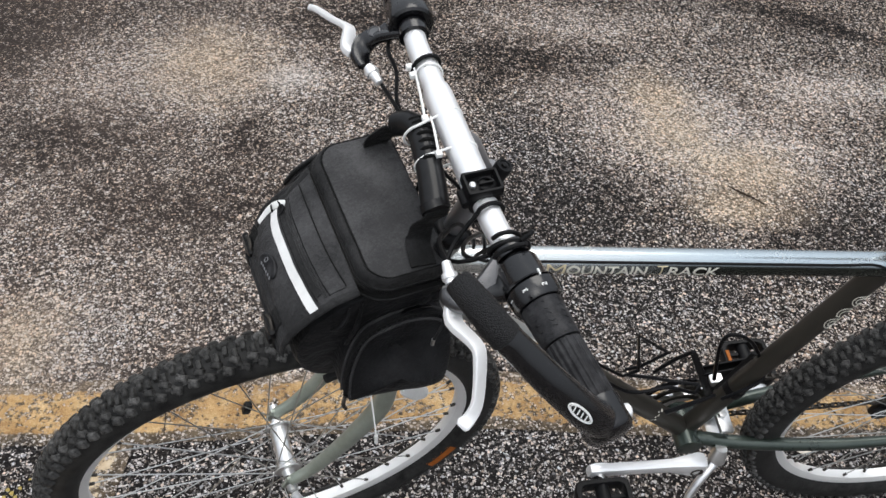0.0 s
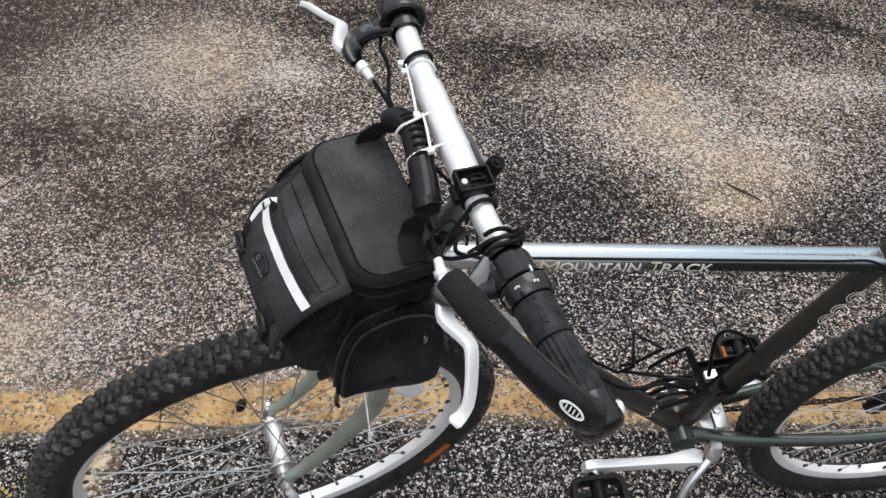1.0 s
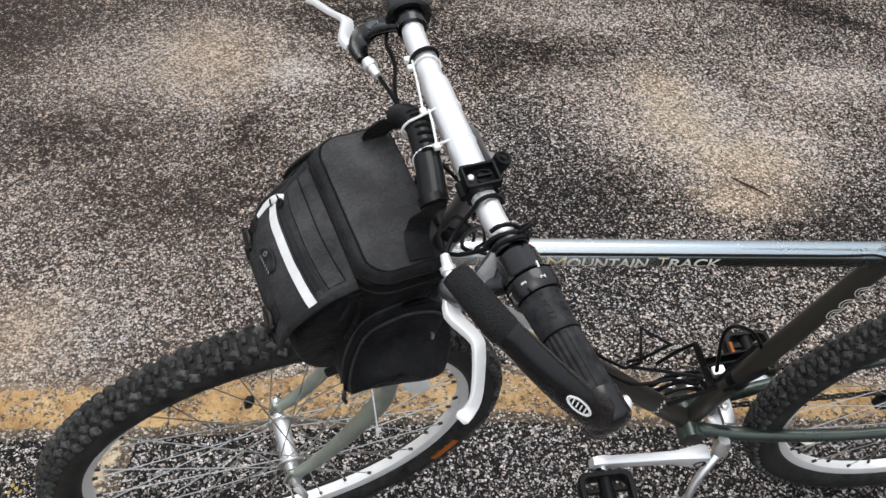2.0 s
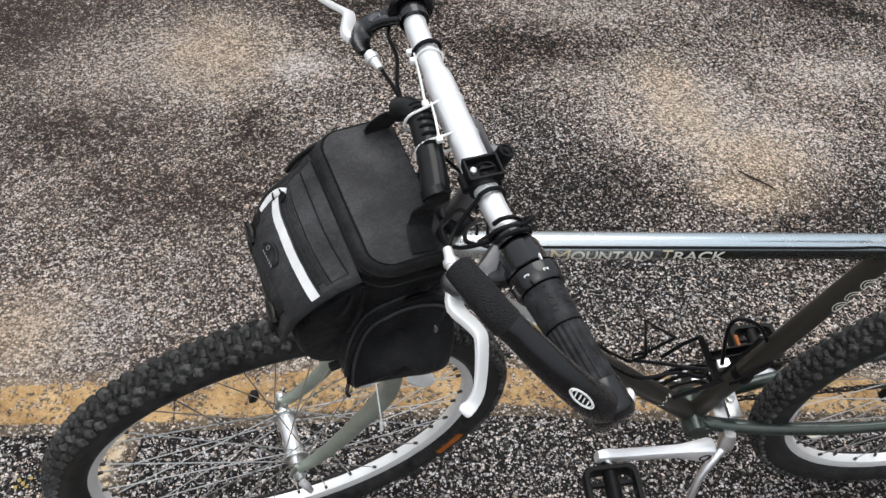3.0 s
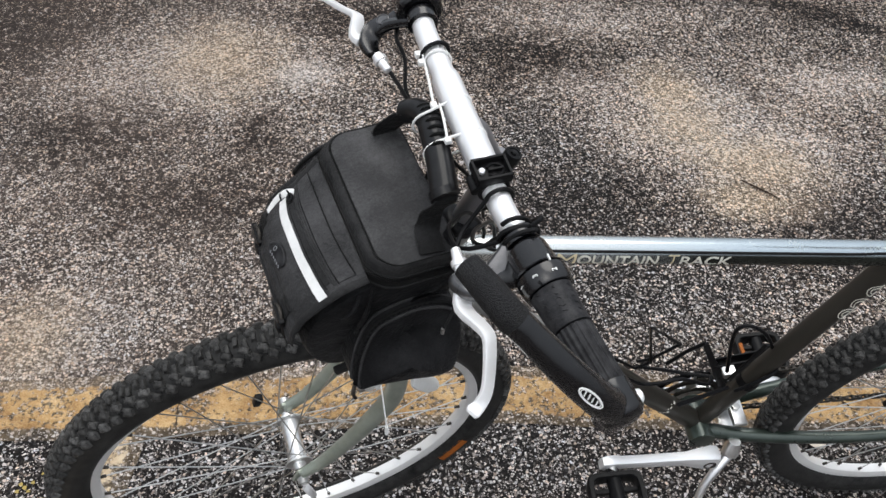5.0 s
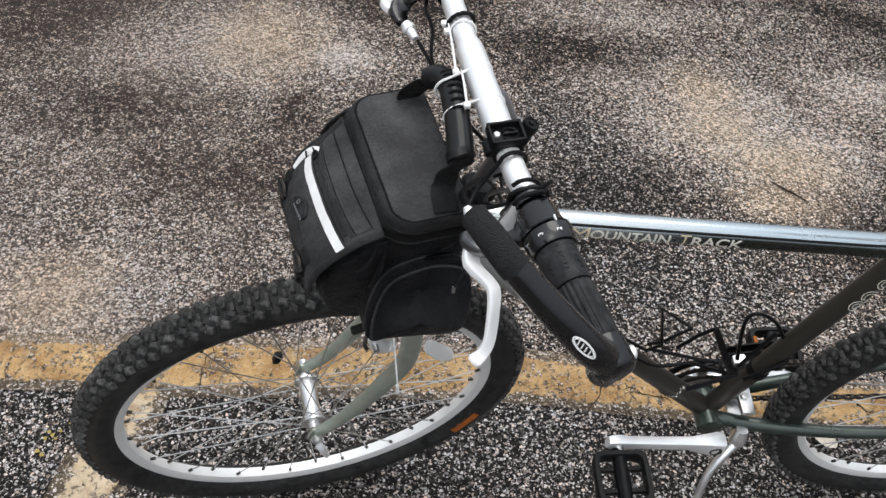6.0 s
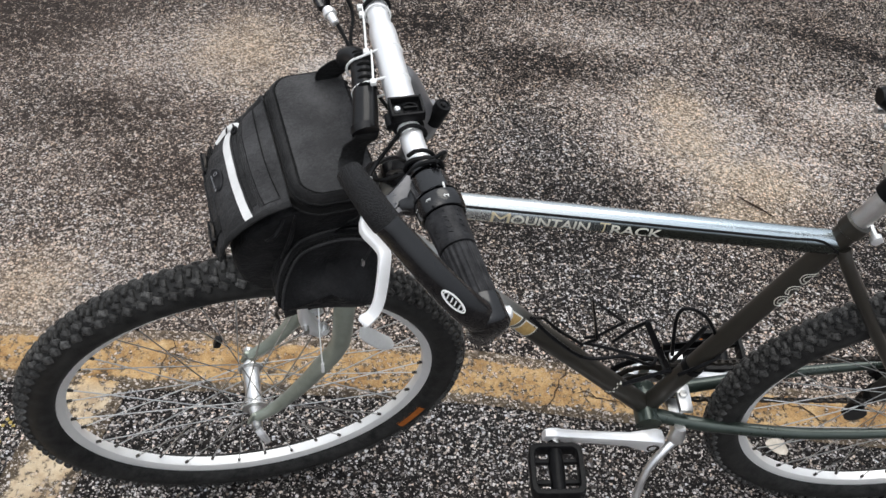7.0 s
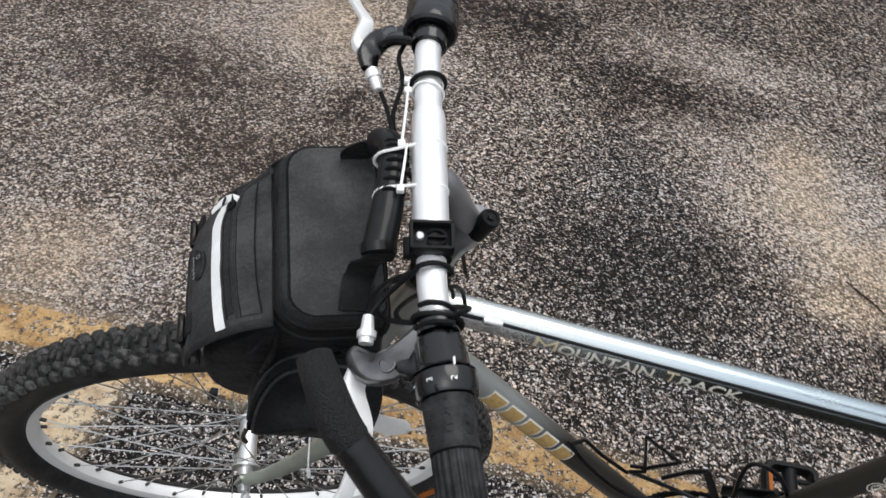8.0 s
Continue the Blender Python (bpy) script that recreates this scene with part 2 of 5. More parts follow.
paint_col = mix(nt, 1.0, paint_col, ramp(nt, maths(nt, "ADD", maths(nt, "MULTIPLY", edge, 1.2), maths(nt, "MULTIPLY", noise_tex(nt, p, 30, 5, 0.7), 0.8)), [(0.42, (0.55, 0.42, 0.32)), (0.75, (1.0, 1.0, 1.0))]), "MULTIPLY")
# the short line south of the long one is bleached to cream
sep = nt.nodes.new("ShaderNodeSeparateXYZ")
nt.links.new(p, sep.inputs[0])
bleach = maths(nt, "MULTIPLY", maths(nt, "SUBTRACT", maths(nt, "SUBTRACT", 0.130, maths(nt, "MULTIPLY", sep.outputs["X"], 0.085)), sep.outputs["Y"]), 30.0, True)
bleach = maths(nt, "MULTIPLY", bleach, ramp(nt, noise_tex(nt, p, 16, 4, 0.7), [(0.35, grey(0.35)), (0.6, grey(0.8))]))
paint_col = mix(nt, bleach, paint_col, (0.66, 0.57, 0.43))
stain = ramp(nt, noise_tex(nt, p, 60, 5, 0.7), [(0.35, (0.10, 0.070, 0.042)), (0.65, (0.34, 0.255, 0.16))])
col = mix(nt, maths(nt, "MULTIPLY", maths(nt, "SUBTRACT", noise_tex(nt, p, 22, 4, 0.7), 0.25), 1.3, True), col, stain)
nt.links.new(mix(nt, on, col, paint_col), bsdf.inputs["Base Color"])
bsdf.inputs["Roughness"].default_value = 0.8
bsdf.inputs["Specular IOR Level"].default_value = 0.15
bump(nt, bsdf, maths(nt, "ADD", height, maths(nt, "MULTIPLY", on, 0.5)), 0.7, 0.0018)



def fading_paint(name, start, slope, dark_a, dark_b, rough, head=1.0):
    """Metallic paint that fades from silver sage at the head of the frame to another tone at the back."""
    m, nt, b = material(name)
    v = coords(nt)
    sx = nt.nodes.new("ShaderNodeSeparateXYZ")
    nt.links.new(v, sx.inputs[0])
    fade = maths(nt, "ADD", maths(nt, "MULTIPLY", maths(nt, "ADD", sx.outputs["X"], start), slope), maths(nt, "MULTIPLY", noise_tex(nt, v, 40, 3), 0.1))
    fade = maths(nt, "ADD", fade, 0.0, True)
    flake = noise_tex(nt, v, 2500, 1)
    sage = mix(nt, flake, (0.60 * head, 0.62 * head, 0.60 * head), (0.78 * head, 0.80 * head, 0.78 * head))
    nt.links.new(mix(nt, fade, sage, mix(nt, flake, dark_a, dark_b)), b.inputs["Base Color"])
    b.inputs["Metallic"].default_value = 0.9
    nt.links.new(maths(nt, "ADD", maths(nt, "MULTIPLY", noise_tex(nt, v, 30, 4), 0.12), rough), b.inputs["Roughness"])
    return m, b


top_tube_paint, bsdf = fading_paint("silver_blue_top_tube_paint", 0.38, 3.2, (0.46, 0.53, 0.565), (0.60, 0.68, 0.72), 0.20)
# below a line along its side the top tube turns dark green, from the lettering backwards
nt = top_tube_paint.node_tree
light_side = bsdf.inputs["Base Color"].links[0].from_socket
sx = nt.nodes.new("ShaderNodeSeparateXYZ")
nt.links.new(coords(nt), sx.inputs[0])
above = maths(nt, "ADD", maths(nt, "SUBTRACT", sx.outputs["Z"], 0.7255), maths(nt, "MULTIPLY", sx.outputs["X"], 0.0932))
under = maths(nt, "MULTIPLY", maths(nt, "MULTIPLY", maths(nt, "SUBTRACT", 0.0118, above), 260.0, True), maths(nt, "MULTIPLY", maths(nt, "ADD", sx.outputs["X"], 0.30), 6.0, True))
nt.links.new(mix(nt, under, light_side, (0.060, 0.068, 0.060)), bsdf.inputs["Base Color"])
frame_paint, bsdf = fading_paint("dark_bronze_frame_paint", 0.30, 13.0, (0.040, 0.037, 0.031), (0.080, 0.074, 0.063), 0.32, 0.6)
bsdf.inputs["Coat Weight"].default_value = 0.2
bsdf.inputs["Metallic"].default_value = 0.7
bsdf.inputs["Coat Roughness"].default_value = 0.12

stay_green = simple("green_stay_paint", (0.030, 0.044, 0.036), (0.052, 0.070, 0.058), 0.30, 0.5, 45, 0.03, 0.5)
sage_paint = simple("sage_fork_paint", (0.30, 0.335, 0.28), (0.40, 0.435, 0.37), 0.36, 0.55, 45, 0.03, 0.5)
alloy = simple("polished_aluminium", (0.95, 0.95, 0.955), (0.99, 0.99, 0.99), 0.36, 0.6, 30, 0.02)
satin_alloy = simple("satin_aluminium", (0.78, 0.78, 0.78), (0.92, 0.92, 0.91), 0.36, 1.0, 50, 0.05)
rim_alloy = simple("rim_aluminium", (0.86, 0.855, 0.84), (0.92, 0.915, 0.90), 0.36, 0.3, 35, 0.03)
stem_grey = simple("grey_stem", (0.24, 0.24, 0.25), (0.34, 0.34, 0.35), 0.38, 0.6, 40, 0.03)
lever_alloy = simple("lever_aluminium", (0.92, 0.92, 0.92), (0.97, 0.97, 0.965), 0.40, 0.35, 40, 0.04)
steel = simple("spoke_steel", (0.45, 0.45, 0.44), (0.66, 0.66, 0.65), 0.32, 1.0, 90, 0.0)
rubber = simple("tyre_rubber", (0.009, 0.009, 0.0093), (0.042, 0.0415, 0.040), 0.50, 0.0, 70, 0.25)
knob_rubber = simple("dusty_tread_rubber", (0.006, 0.006, 0.0065), (0.115, 0.113, 0.108), 0.30, 0.0, 190, 0.6)
nt = knob_rubber.node_tree
shade = knob_rubber.node_tree.nodes["Principled BSDF"].inputs["Base Color"]
info = nt.nodes.new("ShaderNodeObjectInfo")
nt.links.new(mix(nt, 1.0, shade.links[0].from_socket, ramp(nt, info.outputs["Random"], [(0.0, grey(0.5)), (0.5, grey(0.8)), (0.85, grey(1.1)), (1.0, grey(1.6))]), "MULTIPLY"), shade)
grip_rubber = simple("grip_rubber", (0.007, 0.007, 0.008), (0.044, 0.044, 0.0465), 0.45, 0.0, 90, 0.12)
plastic = simple("black_plastic", (0.004, 0.004, 0.0045), (0.012, 0.012, 0.0125), 0.38, 0.0, 80, 0.04)
gloss_black = simple("satin_black_lacquer", (0.0015, 0.0015, 0.002), (0.004, 0.004, 0.005), 0.24, 0.0, 60, 0.03, 0.3)
gloss_black.node_tree.nodes["Principled BSDF"].inputs["Coat Weight"].default_value = 1.0
gloss_black.node_tree.nodes["Principled BSDF"].inputs["Coat Roughness"].default_value = 0.17
handle_rubber = simple("shiny_moulded_rubber", (0.004, 0.004, 0.0045), (0.010, 0.010, 0.0105), 0.36, 0.0, 70, 0.06, 0.35)
matt_black = simple("matt_black_coating", (0.003, 0.003, 0.0035), (0.009, 0.009, 0.010), 0.30, 0.0, 60, 0.05)
dark_grey = simple("grey_lever_body", (0.10, 0.10, 0.103), (0.155, 0.155, 0.158), 0.30, 0.85, 70, 0.04)
cable_black = simple("cable_housing", (0.004, 0.004, 0.0045), (0.012, 0.012, 0.0125), 0.42, 0.0, 100, 0.0)
chain_steel = simple("oily_chain", (0.03, 0.027, 0.024), (0.10, 0.09, 0.08), 0.45, 0.8, 300, 0.0)
white_plastic = simple("white_nylon", (0.82, 0.82, 0.80), (0.90, 0.90, 0.88), 0.45, 0.0, 120, 0.0)
cream = simple("cream_decal", (0.66, 0.64, 0.55), (0.80, 0.78, 0.70), 0.45, 0.0, 200, 0.0)
gold = simple("gold_decal", (0.46, 0.29, 0.10), (0.62, 0.43, 0.18), 0.40, 0.3, 200, 0.0)
orange = simple("orange_print", (0.26, 0.075, 0.015), (0.44, 0.14, 0.03), 0.6, 0.0, 150, 0.1)
gold_letter = simple("pale_gold_lettering", (0.68, 0.56, 0.34), (0.82, 0.72, 0.50), 0.42, 0.1, 200, 0.0)
reflective = simple("reflective_tape", (0.66, 0.66, 0.65), (0.80, 0.80, 0.79), 0.5, 0.0, 60, 0.05)
twig_brown = simple("dry_twig", (0.02, 0.014, 0.01), (0.06, 0.04, 0.03), 0.8, 0.0, 200, 0.2)
leaf_pale = simple("bleached_leaf", (0.50, 0.44, 0.36), (0.68, 0.62, 0.54), 0.7, 0.0, 120, 0.2)
weed_yellow = simple("yellow_petals", (0.32, 0.24, 0.07), (0.52, 0.40, 0.14), 0.7, 0.0, 150, 0.2)


def fabric(name, dark, light, weave=1400.0, rough=0.8):
    """Woven nylon: fine crossed ribs, faded mottling."""
    m, nt, b = material(name)
    v = coords(nt)
    wa = node(nt, "ShaderNodeTexWave", Scale=weave / 6.0, Distortion=0.6)
    wa.bands_direction = "Y"
    wb = node(nt, "ShaderNodeTexWave", Scale=weave / 6.0, Distortion=0.6)
    wb.bands_direction = "X"
    nt.links.new(v, wa.inputs["Vector"])
    nt.links.new(v, wb.inputs["Vector"])
    w = maths(nt, "MULTIPLY", maths(nt, "ADD", wa.outputs["Fac"], wb.outputs["Fac"]), 0.5)
    big = maths(nt, "ADD", maths(nt, "MULTIPLY", noise_tex(nt, v, 26, 6, 0.7), 0.6), maths(nt, "MULTIPLY", noise_tex(nt, v, 420, 3, 0.7), 0.4))
    scuff = maths(nt, "MULTIPLY", maths(nt, "SUBTRACT", noise_tex(nt, v, 11, 4, 0.62), 0.5), 0.55)
    tone = maths(nt, "ADD", maths(nt, "ADD", maths(nt, "MULTIPLY", big, 0.8), maths(nt, "MULTIPLY", w, 0.06)), scuff)
    nt.links.new(ramp(nt, tone, [(0.35, dark), (0.68, light)]), b.inputs["Base Color"])
    b.inputs["Roughness"].default_value = rough
    b.inputs["Sheen Weight"].default_value = 0.03
    b.inputs["Specular IOR Level"].default_value = 0.17
    bump(nt, b, maths(nt, "ADD", maths(nt, "MULTIPLY", w, 0.35), maths(nt, "MULTIPLY", noise_tex(nt, v, 34, 6, 0.62), 10.0)), 0.8, 0.0008)
    return m


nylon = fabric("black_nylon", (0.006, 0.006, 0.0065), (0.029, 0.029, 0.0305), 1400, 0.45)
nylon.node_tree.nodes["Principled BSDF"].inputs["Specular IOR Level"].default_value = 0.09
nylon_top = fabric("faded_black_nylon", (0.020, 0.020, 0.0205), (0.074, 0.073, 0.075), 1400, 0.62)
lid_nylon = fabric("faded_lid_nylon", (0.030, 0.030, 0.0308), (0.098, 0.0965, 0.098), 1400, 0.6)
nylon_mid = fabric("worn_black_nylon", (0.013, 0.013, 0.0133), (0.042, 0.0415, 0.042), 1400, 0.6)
webbing = fabric("black_webbing", (0.006, 0.006, 0.006), (0.034, 0.034, 0.035), 2600, 0.6)
zip_tape = fabric("black_zip_tape", (0.003, 0.003, 0.003), (0.010, 0.010, 0.010), 2000)

sleeve_rubber, nt, bsdf = material("textured_rubber")
v = coords(nt)
weave_a = node(nt, "ShaderNodeTexVoronoi", Scale=1000.0, Randomness=0.6)
nt.links.new(v, weave_a.inputs["Vector"])
nt.links.new(ramp(nt, weave_a.outputs["Distance"], [(0.2, (0.036, 0.036, 0.0375)), (0.6, (0.004, 0.004, 0.0045))]), bsdf.inputs["Base Color"])
bsdf.inputs["Roughness"].default_value = 0.5
bsdf.inputs["Specular IOR Level"].default_value = 0.25
bump(nt, bsdf, maths(nt, "SUBTRACT", 1.0, weave_a.outputs["Distance"]), 0.9, 0.0011)

# ---- shape helpers ----


class Shape:
    """Vertices and faces that become one mesh."""

    def __init__(self):
        self.v, self.f, self.uv = [], [], None

    def add(self, verts, faces):
        k = len(self.v)
        self.v.extend(Vector(a) for a in verts)
        self.f.extend(tuple(i + k for i in fc) for fc in faces)
        return self

    def ring_strip(self, rings, closed=True, caps=True, loop=False):
        n = len(rings[0])
        faces = []
        m = len(rings)
        for i in range(m if loop else m - 1):
            a, b = i * n, ((i + 1) % m) * n
            for j in range(n if closed else n - 1):
                k = (j + 1) % n
                faces.append((a + j, a + k, b + k, b + j))
        if caps and not loop and closed:
            faces.append(tuple(reversed(range(n))))
            faces.append(tuple(range((m - 1) * n, m * n)))
        return self.add([p for r in rings for p in r], faces)

    def tube(self, path, radius, seg=16, smooth=0, flat=1.0, up=None, caps=True, loop=False, square=2.0):
        """A round (or flattened) bar along a path; radius one value or one per point; square above 2 gives flat faces."""
        pts = [Vector(p) for p in path]
        rad = list(radius) if isinstance(radius, (list, tuple)) else [radius] * len(pts)
        if smooth:
            pts, rad = spline(pts, rad, smooth, loop)
        m = len(pts)
        rings, ref = [], None
        for i, c in enumerate(pts):
            a = pts[(i - 1) % m] if loop else pts[max(i - 1, 0)]
            b = pts[(i + 1) % m] if loop else pts[min(i + 1, m - 1)]
            t = (b - a).normalized()
            if ref is None:
                ref = Vector(up) if up else (Vector((0, 0, 1)) if abs(t.z) < 0.9 else Vector((0, 1, 0)))
            u = (Vector(up) if up else ref)
            u = (u - t * u.dot(t)).normalized()
            ref = u
            w = t.cross(u)
            ring = []
            for j in range(seg):
                cs, sn = math.cos(2 * math.pi * (j + 0.5) / seg), math.sin(2 * math.pi * (j + 0.5) / seg)
                k = (abs(cs) ** square + abs(sn) ** square) ** (-1 / square)
                ring.append(c + rad[i] * k * (cs * w + flat * sn * u))
            rings.append(ring)
        return self.ring_strip(rings, True, caps, loop)

    def lathe(self, origin, axis, profile, seg=28, loop=False):
        """Revolve (distance along, radius) pairs about an axis."""
        o, a = Vector(origin), Vector(axis).normalized()
        u = a.orthogonal().normalized()
        w = a.cross(u)
        rings = []
        for s, r in profile:
            rings.append([o + a * s + max(r, 1e-5) * (math.cos(t) * u + math.sin(t) * w) for t in (2 * math.pi * j / seg for j in range(seg))])
        return self.ring_strip(rings, True, not loop, loop)

    def box(self, m, size, bevel=0.002, seg=2):
        """A bevelled box at the pose m."""
        bm = bmesh.new()
        bmesh.ops.create_cube(bm, size=1.0)
        bmesh.ops.scale(bm, vec=size, verts=bm.verts)
        if bevel:
            bmesh.ops.bevel(bm, geom=list(bm.edges), offset=min(bevel, min(size) * 0.45), segments=seg, affect="EDGES", profile=0.6)
        bm.verts.index_update()
        vs = [m @ v.co for v in bm.verts]
        fs = [tuple(v.index for v in f.verts) for f in bm.faces]
        bm.free()
        return self.add(vs, fs)

    def mesh(self, name, sharp=38):
        me = bpy.data.meshes.new(name)
        me.from_pydata([tuple(v) for v in self.v], [], self.f)
        bm = bmesh.new()
        bm.from_mesh(me)
        bmesh.ops.recalc_face_normals(bm, faces=bm.faces)
        bm.to_mesh(me)
        bm.free()
        for poly in me.polygons:
            poly.use_smooth = True
        me.set_sharp_from_angle(angle=radians(sharp))
        return me


def spline(pts, rad, steps, loop=False):
    """Catmull-Rom through the points."""
    n = len(pts)
    out_p, out_r = [], []
    last = n if loop else n - 1
    for i in range(last):
        q = [pts[(i + k) % n] if loop else pts[min(max(i + k, 0), n - 1)] for k in (-1, 0, 1, 2)]
        r0, r1 = rad[i], rad[(i + 1) % n]
        for s in range(steps):
            t = s / steps
            out_p.append(0.5 * ((2 * q[1]) + (q[2] - q[0]) * t + (2 * q[0] - 5 * q[1] + 4 * q[2] - q[3]) * t * t + (3 * q[1] - q[0] - 3 * q[2] + q[3]) * t ** 3))
            out_r.append(r0 + (r1 - r0) * t)
    if not loop:
        out_p.append(pts[-1])
        out_r.append(rad[-1])
    return out_p, out_r


def part(name, shape, mat, parent, label="", sharp=38, m=None):
    """Link a shape (or a ready mesh) as one mesh object under a thing or a part."""
    me = shape.mesh(name, sharp) if isinstance(shape, Shape) else shape
    if not me.materials:
        me.materials.append(mat)
    ob = new(name, me)
    ob.parent = parent
    if m is not None:
        ob.matrix_basis = m
    if label:
        tagged(ob, label)
    return ob


def thing(name, m, label, category, group="", kind=""):
    ob = new(name)
    ob.empty_display_size = 0.05
    ob.matrix_basis = m
    return tagged(ob, label, category, group, kind)


def lettering(name, text, size, mat, outline=0.0, width=0.0, bold=0.0):
    """Flat letters as a mesh, laid in the xy plane, centred; outline gives hollow letters."""
    cu = bpy.data.curves.new(name, "FONT")
    cu.body, cu.size, cu.align_x, cu.align_y = text, size, "CENTER", "CENTER"
    cu.offset = bold
    if outline:
        cu.fill_mode, cu.bevel_depth, cu.bevel_resolution = "NONE", outline, 0
    tmp = bpy.data.objects.new(name, cu)
    scene.collection.objects.link(tmp)
    bpy.context.view_layer.update()
    me = bpy.data.meshes.new_from_object(tmp.evaluated_get(bpy.context.evaluated_depsgraph_get()))
    bpy.data.objects.remove(tmp)
    bpy.data.curves.remove(cu)
    me.materials.clear()
    me.materials.append(mat)
    if width:
        xs = [v.co.x for v in me.vertices]
        mid, k = (max(xs) + min(xs)) / 2, width / (max(xs) - min(xs))
        for v in me.vertices:
            v.co.x = (v.co.x - mid) * k
    return me


def bend(me, fn, cuts=4):
    if cuts:
        bm = bmesh.new()
        bm.from_mesh(me)
        bmesh.ops.triangulate(bm, faces=bm.faces)
        bmesh.ops.subdivide_edges(bm, edges=list(bm.edges), cuts=cuts, use_grid_fill=True)
        bm.to_mesh(me)
        bm.free()
    for v in me.vertices:
        v.co = fn(v.co)
    me.update()
    return me

# ---- ground ----
me = bpy.data.meshes.new("ground")
me.from_pydata([(-300, -300, 0), (300, -300, 0), (300, 300, 0), (-300, 300, 0)], [], [(0, 1, 2, 3)])
me.materials.append(asphalt)
ground = tagged(new("ground", me), "worn grey asphalt with pale stone chips and dust", "asphalt", kind="structure")


def painted_strip(name, centre, widths, lift, label):
    """A painted band on the asphalt along a centre line; its ragged rim lies in the material."""
    pts, wid = spline([Vector((*c, 0)) for c in centre], list(widths), 8)
    verts, faces, uvs = [], [], []
    for i, (c, w) in enumerate(zip(pts, wid)):
        t = (pts[min(i + 1, len(pts) - 1)] - pts[max(i - 1, 0)]).normalized()
        n = Vector((-t.y, t.x, 0))
        for s in (-1, 1):
            verts.append(c + n * s * w * 0.62 + Vector((0, 0, lift)))
            uvs.append((i / len(pts), 0.5 + 0.5 * s))
    for i in range(len(pts) - 1):
        faces.append((2 * i, 2 * i + 2, 2 * i + 3, 2 * i + 1))
    mesh = bpy.data.meshes.new(name)
    mesh.from_pydata([tuple(v) for v in verts], [], faces)
    layer = mesh.uv_layers.new(name="UVMap")
    for lp in mesh.loops:
        layer.data[lp.index].uv = uvs[lp.vertex_index]
    mesh.materials.append(road_paint)
    return tagged(new(name, mesh), label, "road marking", "parking bay lines", "structure")


painted_strip("painted_line", [(-3.2, 0.33), (-1.6, 0.285), (-1.18, 0.277), (-0.94, 0.268), (-0.53, 0.258), (-0.22, 0.238), (0.0, 0.205), (0.44, 0.16), (1.4, 0.07), (4, -0.18)],
              [0.11] * 3 + [0.125, 0.12, 0.112, 0.108, 0.106, 0.106, 0.106], 0.002, "worn yellow painted parking line with cracks on asphalt")
painted_strip("painted_line", [(-0.985, 0.215), (-1.0, 0.14), (-1.03, 0.0), (-1.1, -0.4), (-1.5, -2.6)], [0.11] * 5, 0.004, "worn yellow painted bay divider joining another line on asphalt")

# cracks across the painted line
for k, (cx, cy, ln, turn) in enumerate(((-0.075, 0.205, 0.13, 62), (0.02, 0.19, 0.10, -20), (0.43, 0.175, 0.11, -40), (0.40, 0.20, 0.07, 75), (-0.30, 0.29, 0.08, 20), (-0.86, 0.27, 0.12, 85))):
    rnd = random.Random(k)
    sh = Shape()
    pts = []
    for i in range(9):
        s = (i / 8 - 0.5) * ln
        off = rnd.uniform(-0.008, 0.008)
        c, d = math.cos(radians(turn)), math.sin(radians(turn))
        pts.append((cx + s * c - off * d, cy + s * d + off * c, 0.0035))
    sh.tube(pts, [0.0006 + 0.0014 * rnd.random() * math.sin(math.pi * (i + 0.3) / 9) for i in range(9)], 6, flat=0.4)
    ob = part("crack", sh, twig_brown, None)
    tagged(ob, "thin dark crack in yellow paint and asphalt", "crack", "cracks", "structure")

# ---- bicycle ----
LEAN, STEER = 7.06, 12.7
LEAN_M = pose(0, 0, 0, LEAN)
PIVOT = Vector((-0.5931, 0, 0.3200))
HEAD = Vector((math.cos(radians(71)), 0, math.sin(radians(71))))
STEER_M = Matrix.Translation(PIVOT) @ Matrix.Rotation(radians(STEER), 4, HEAD) @ Matrix.Translation(-PIVOT)
BB = Vector((0.0, 0.0, 0.285))
REAR = Vector((0.428, 0.0, 0.333))
FRONT = Vector((-0.630, 0.0, 0.333))


def on_head(z):
    """Point of the steering axis at height z."""
    return PIVOT + HEAD * ((z - PIVOT.z) / HEAD.z)


DOWN_TOP = on_head(0.729)
bike = thing("mountain_bike", LEAN_M, "dark green mountain bike leaning on its kickstand on asphalt", "bicycle")

# frame tubes
TT_A, TT_B = Vector((-0.434, 0, 0.7660)), Vector((0.140, 0, 0.7125))
SEAT_TOP = Vector((0.152, 0, 0.748))
frame_part = part("head_tube", Shape().lathe(on_head(0.664), HEAD, [(0, 0.0185), (0.004, 0.0195), (0.012, 0.0180), (0.135, 0.0180), (0.143, 0.0195), (0.147, 0.0185)]), frame_paint, bike, "silver sage head tube")
part("top_tube", Shape().tube([TT_A, TT_B], 0.0162, 28), top_tube_paint, bike, "glossy top tube, silver to blue-grey above and dark green below")
part("down_tube", Shape().tube([DOWN_TOP, BB], 0.0165, 24), frame_paint, bike, "down tube fading from silver to dark green")
part("seat_tube", Shape().tube([BB, SEAT_TOP], 0.0150, 24), frame_paint, bike)
part("bottom_bracket", Shape().lathe(BB - Vector((0, 0.036, 0)), (0, 1, 0), [(0, 0.016), (0.001, 0.0205), (0.072, 0.0205), (0.073, 0.016)]), stay_green, bike, "dark green bottom bracket shell")
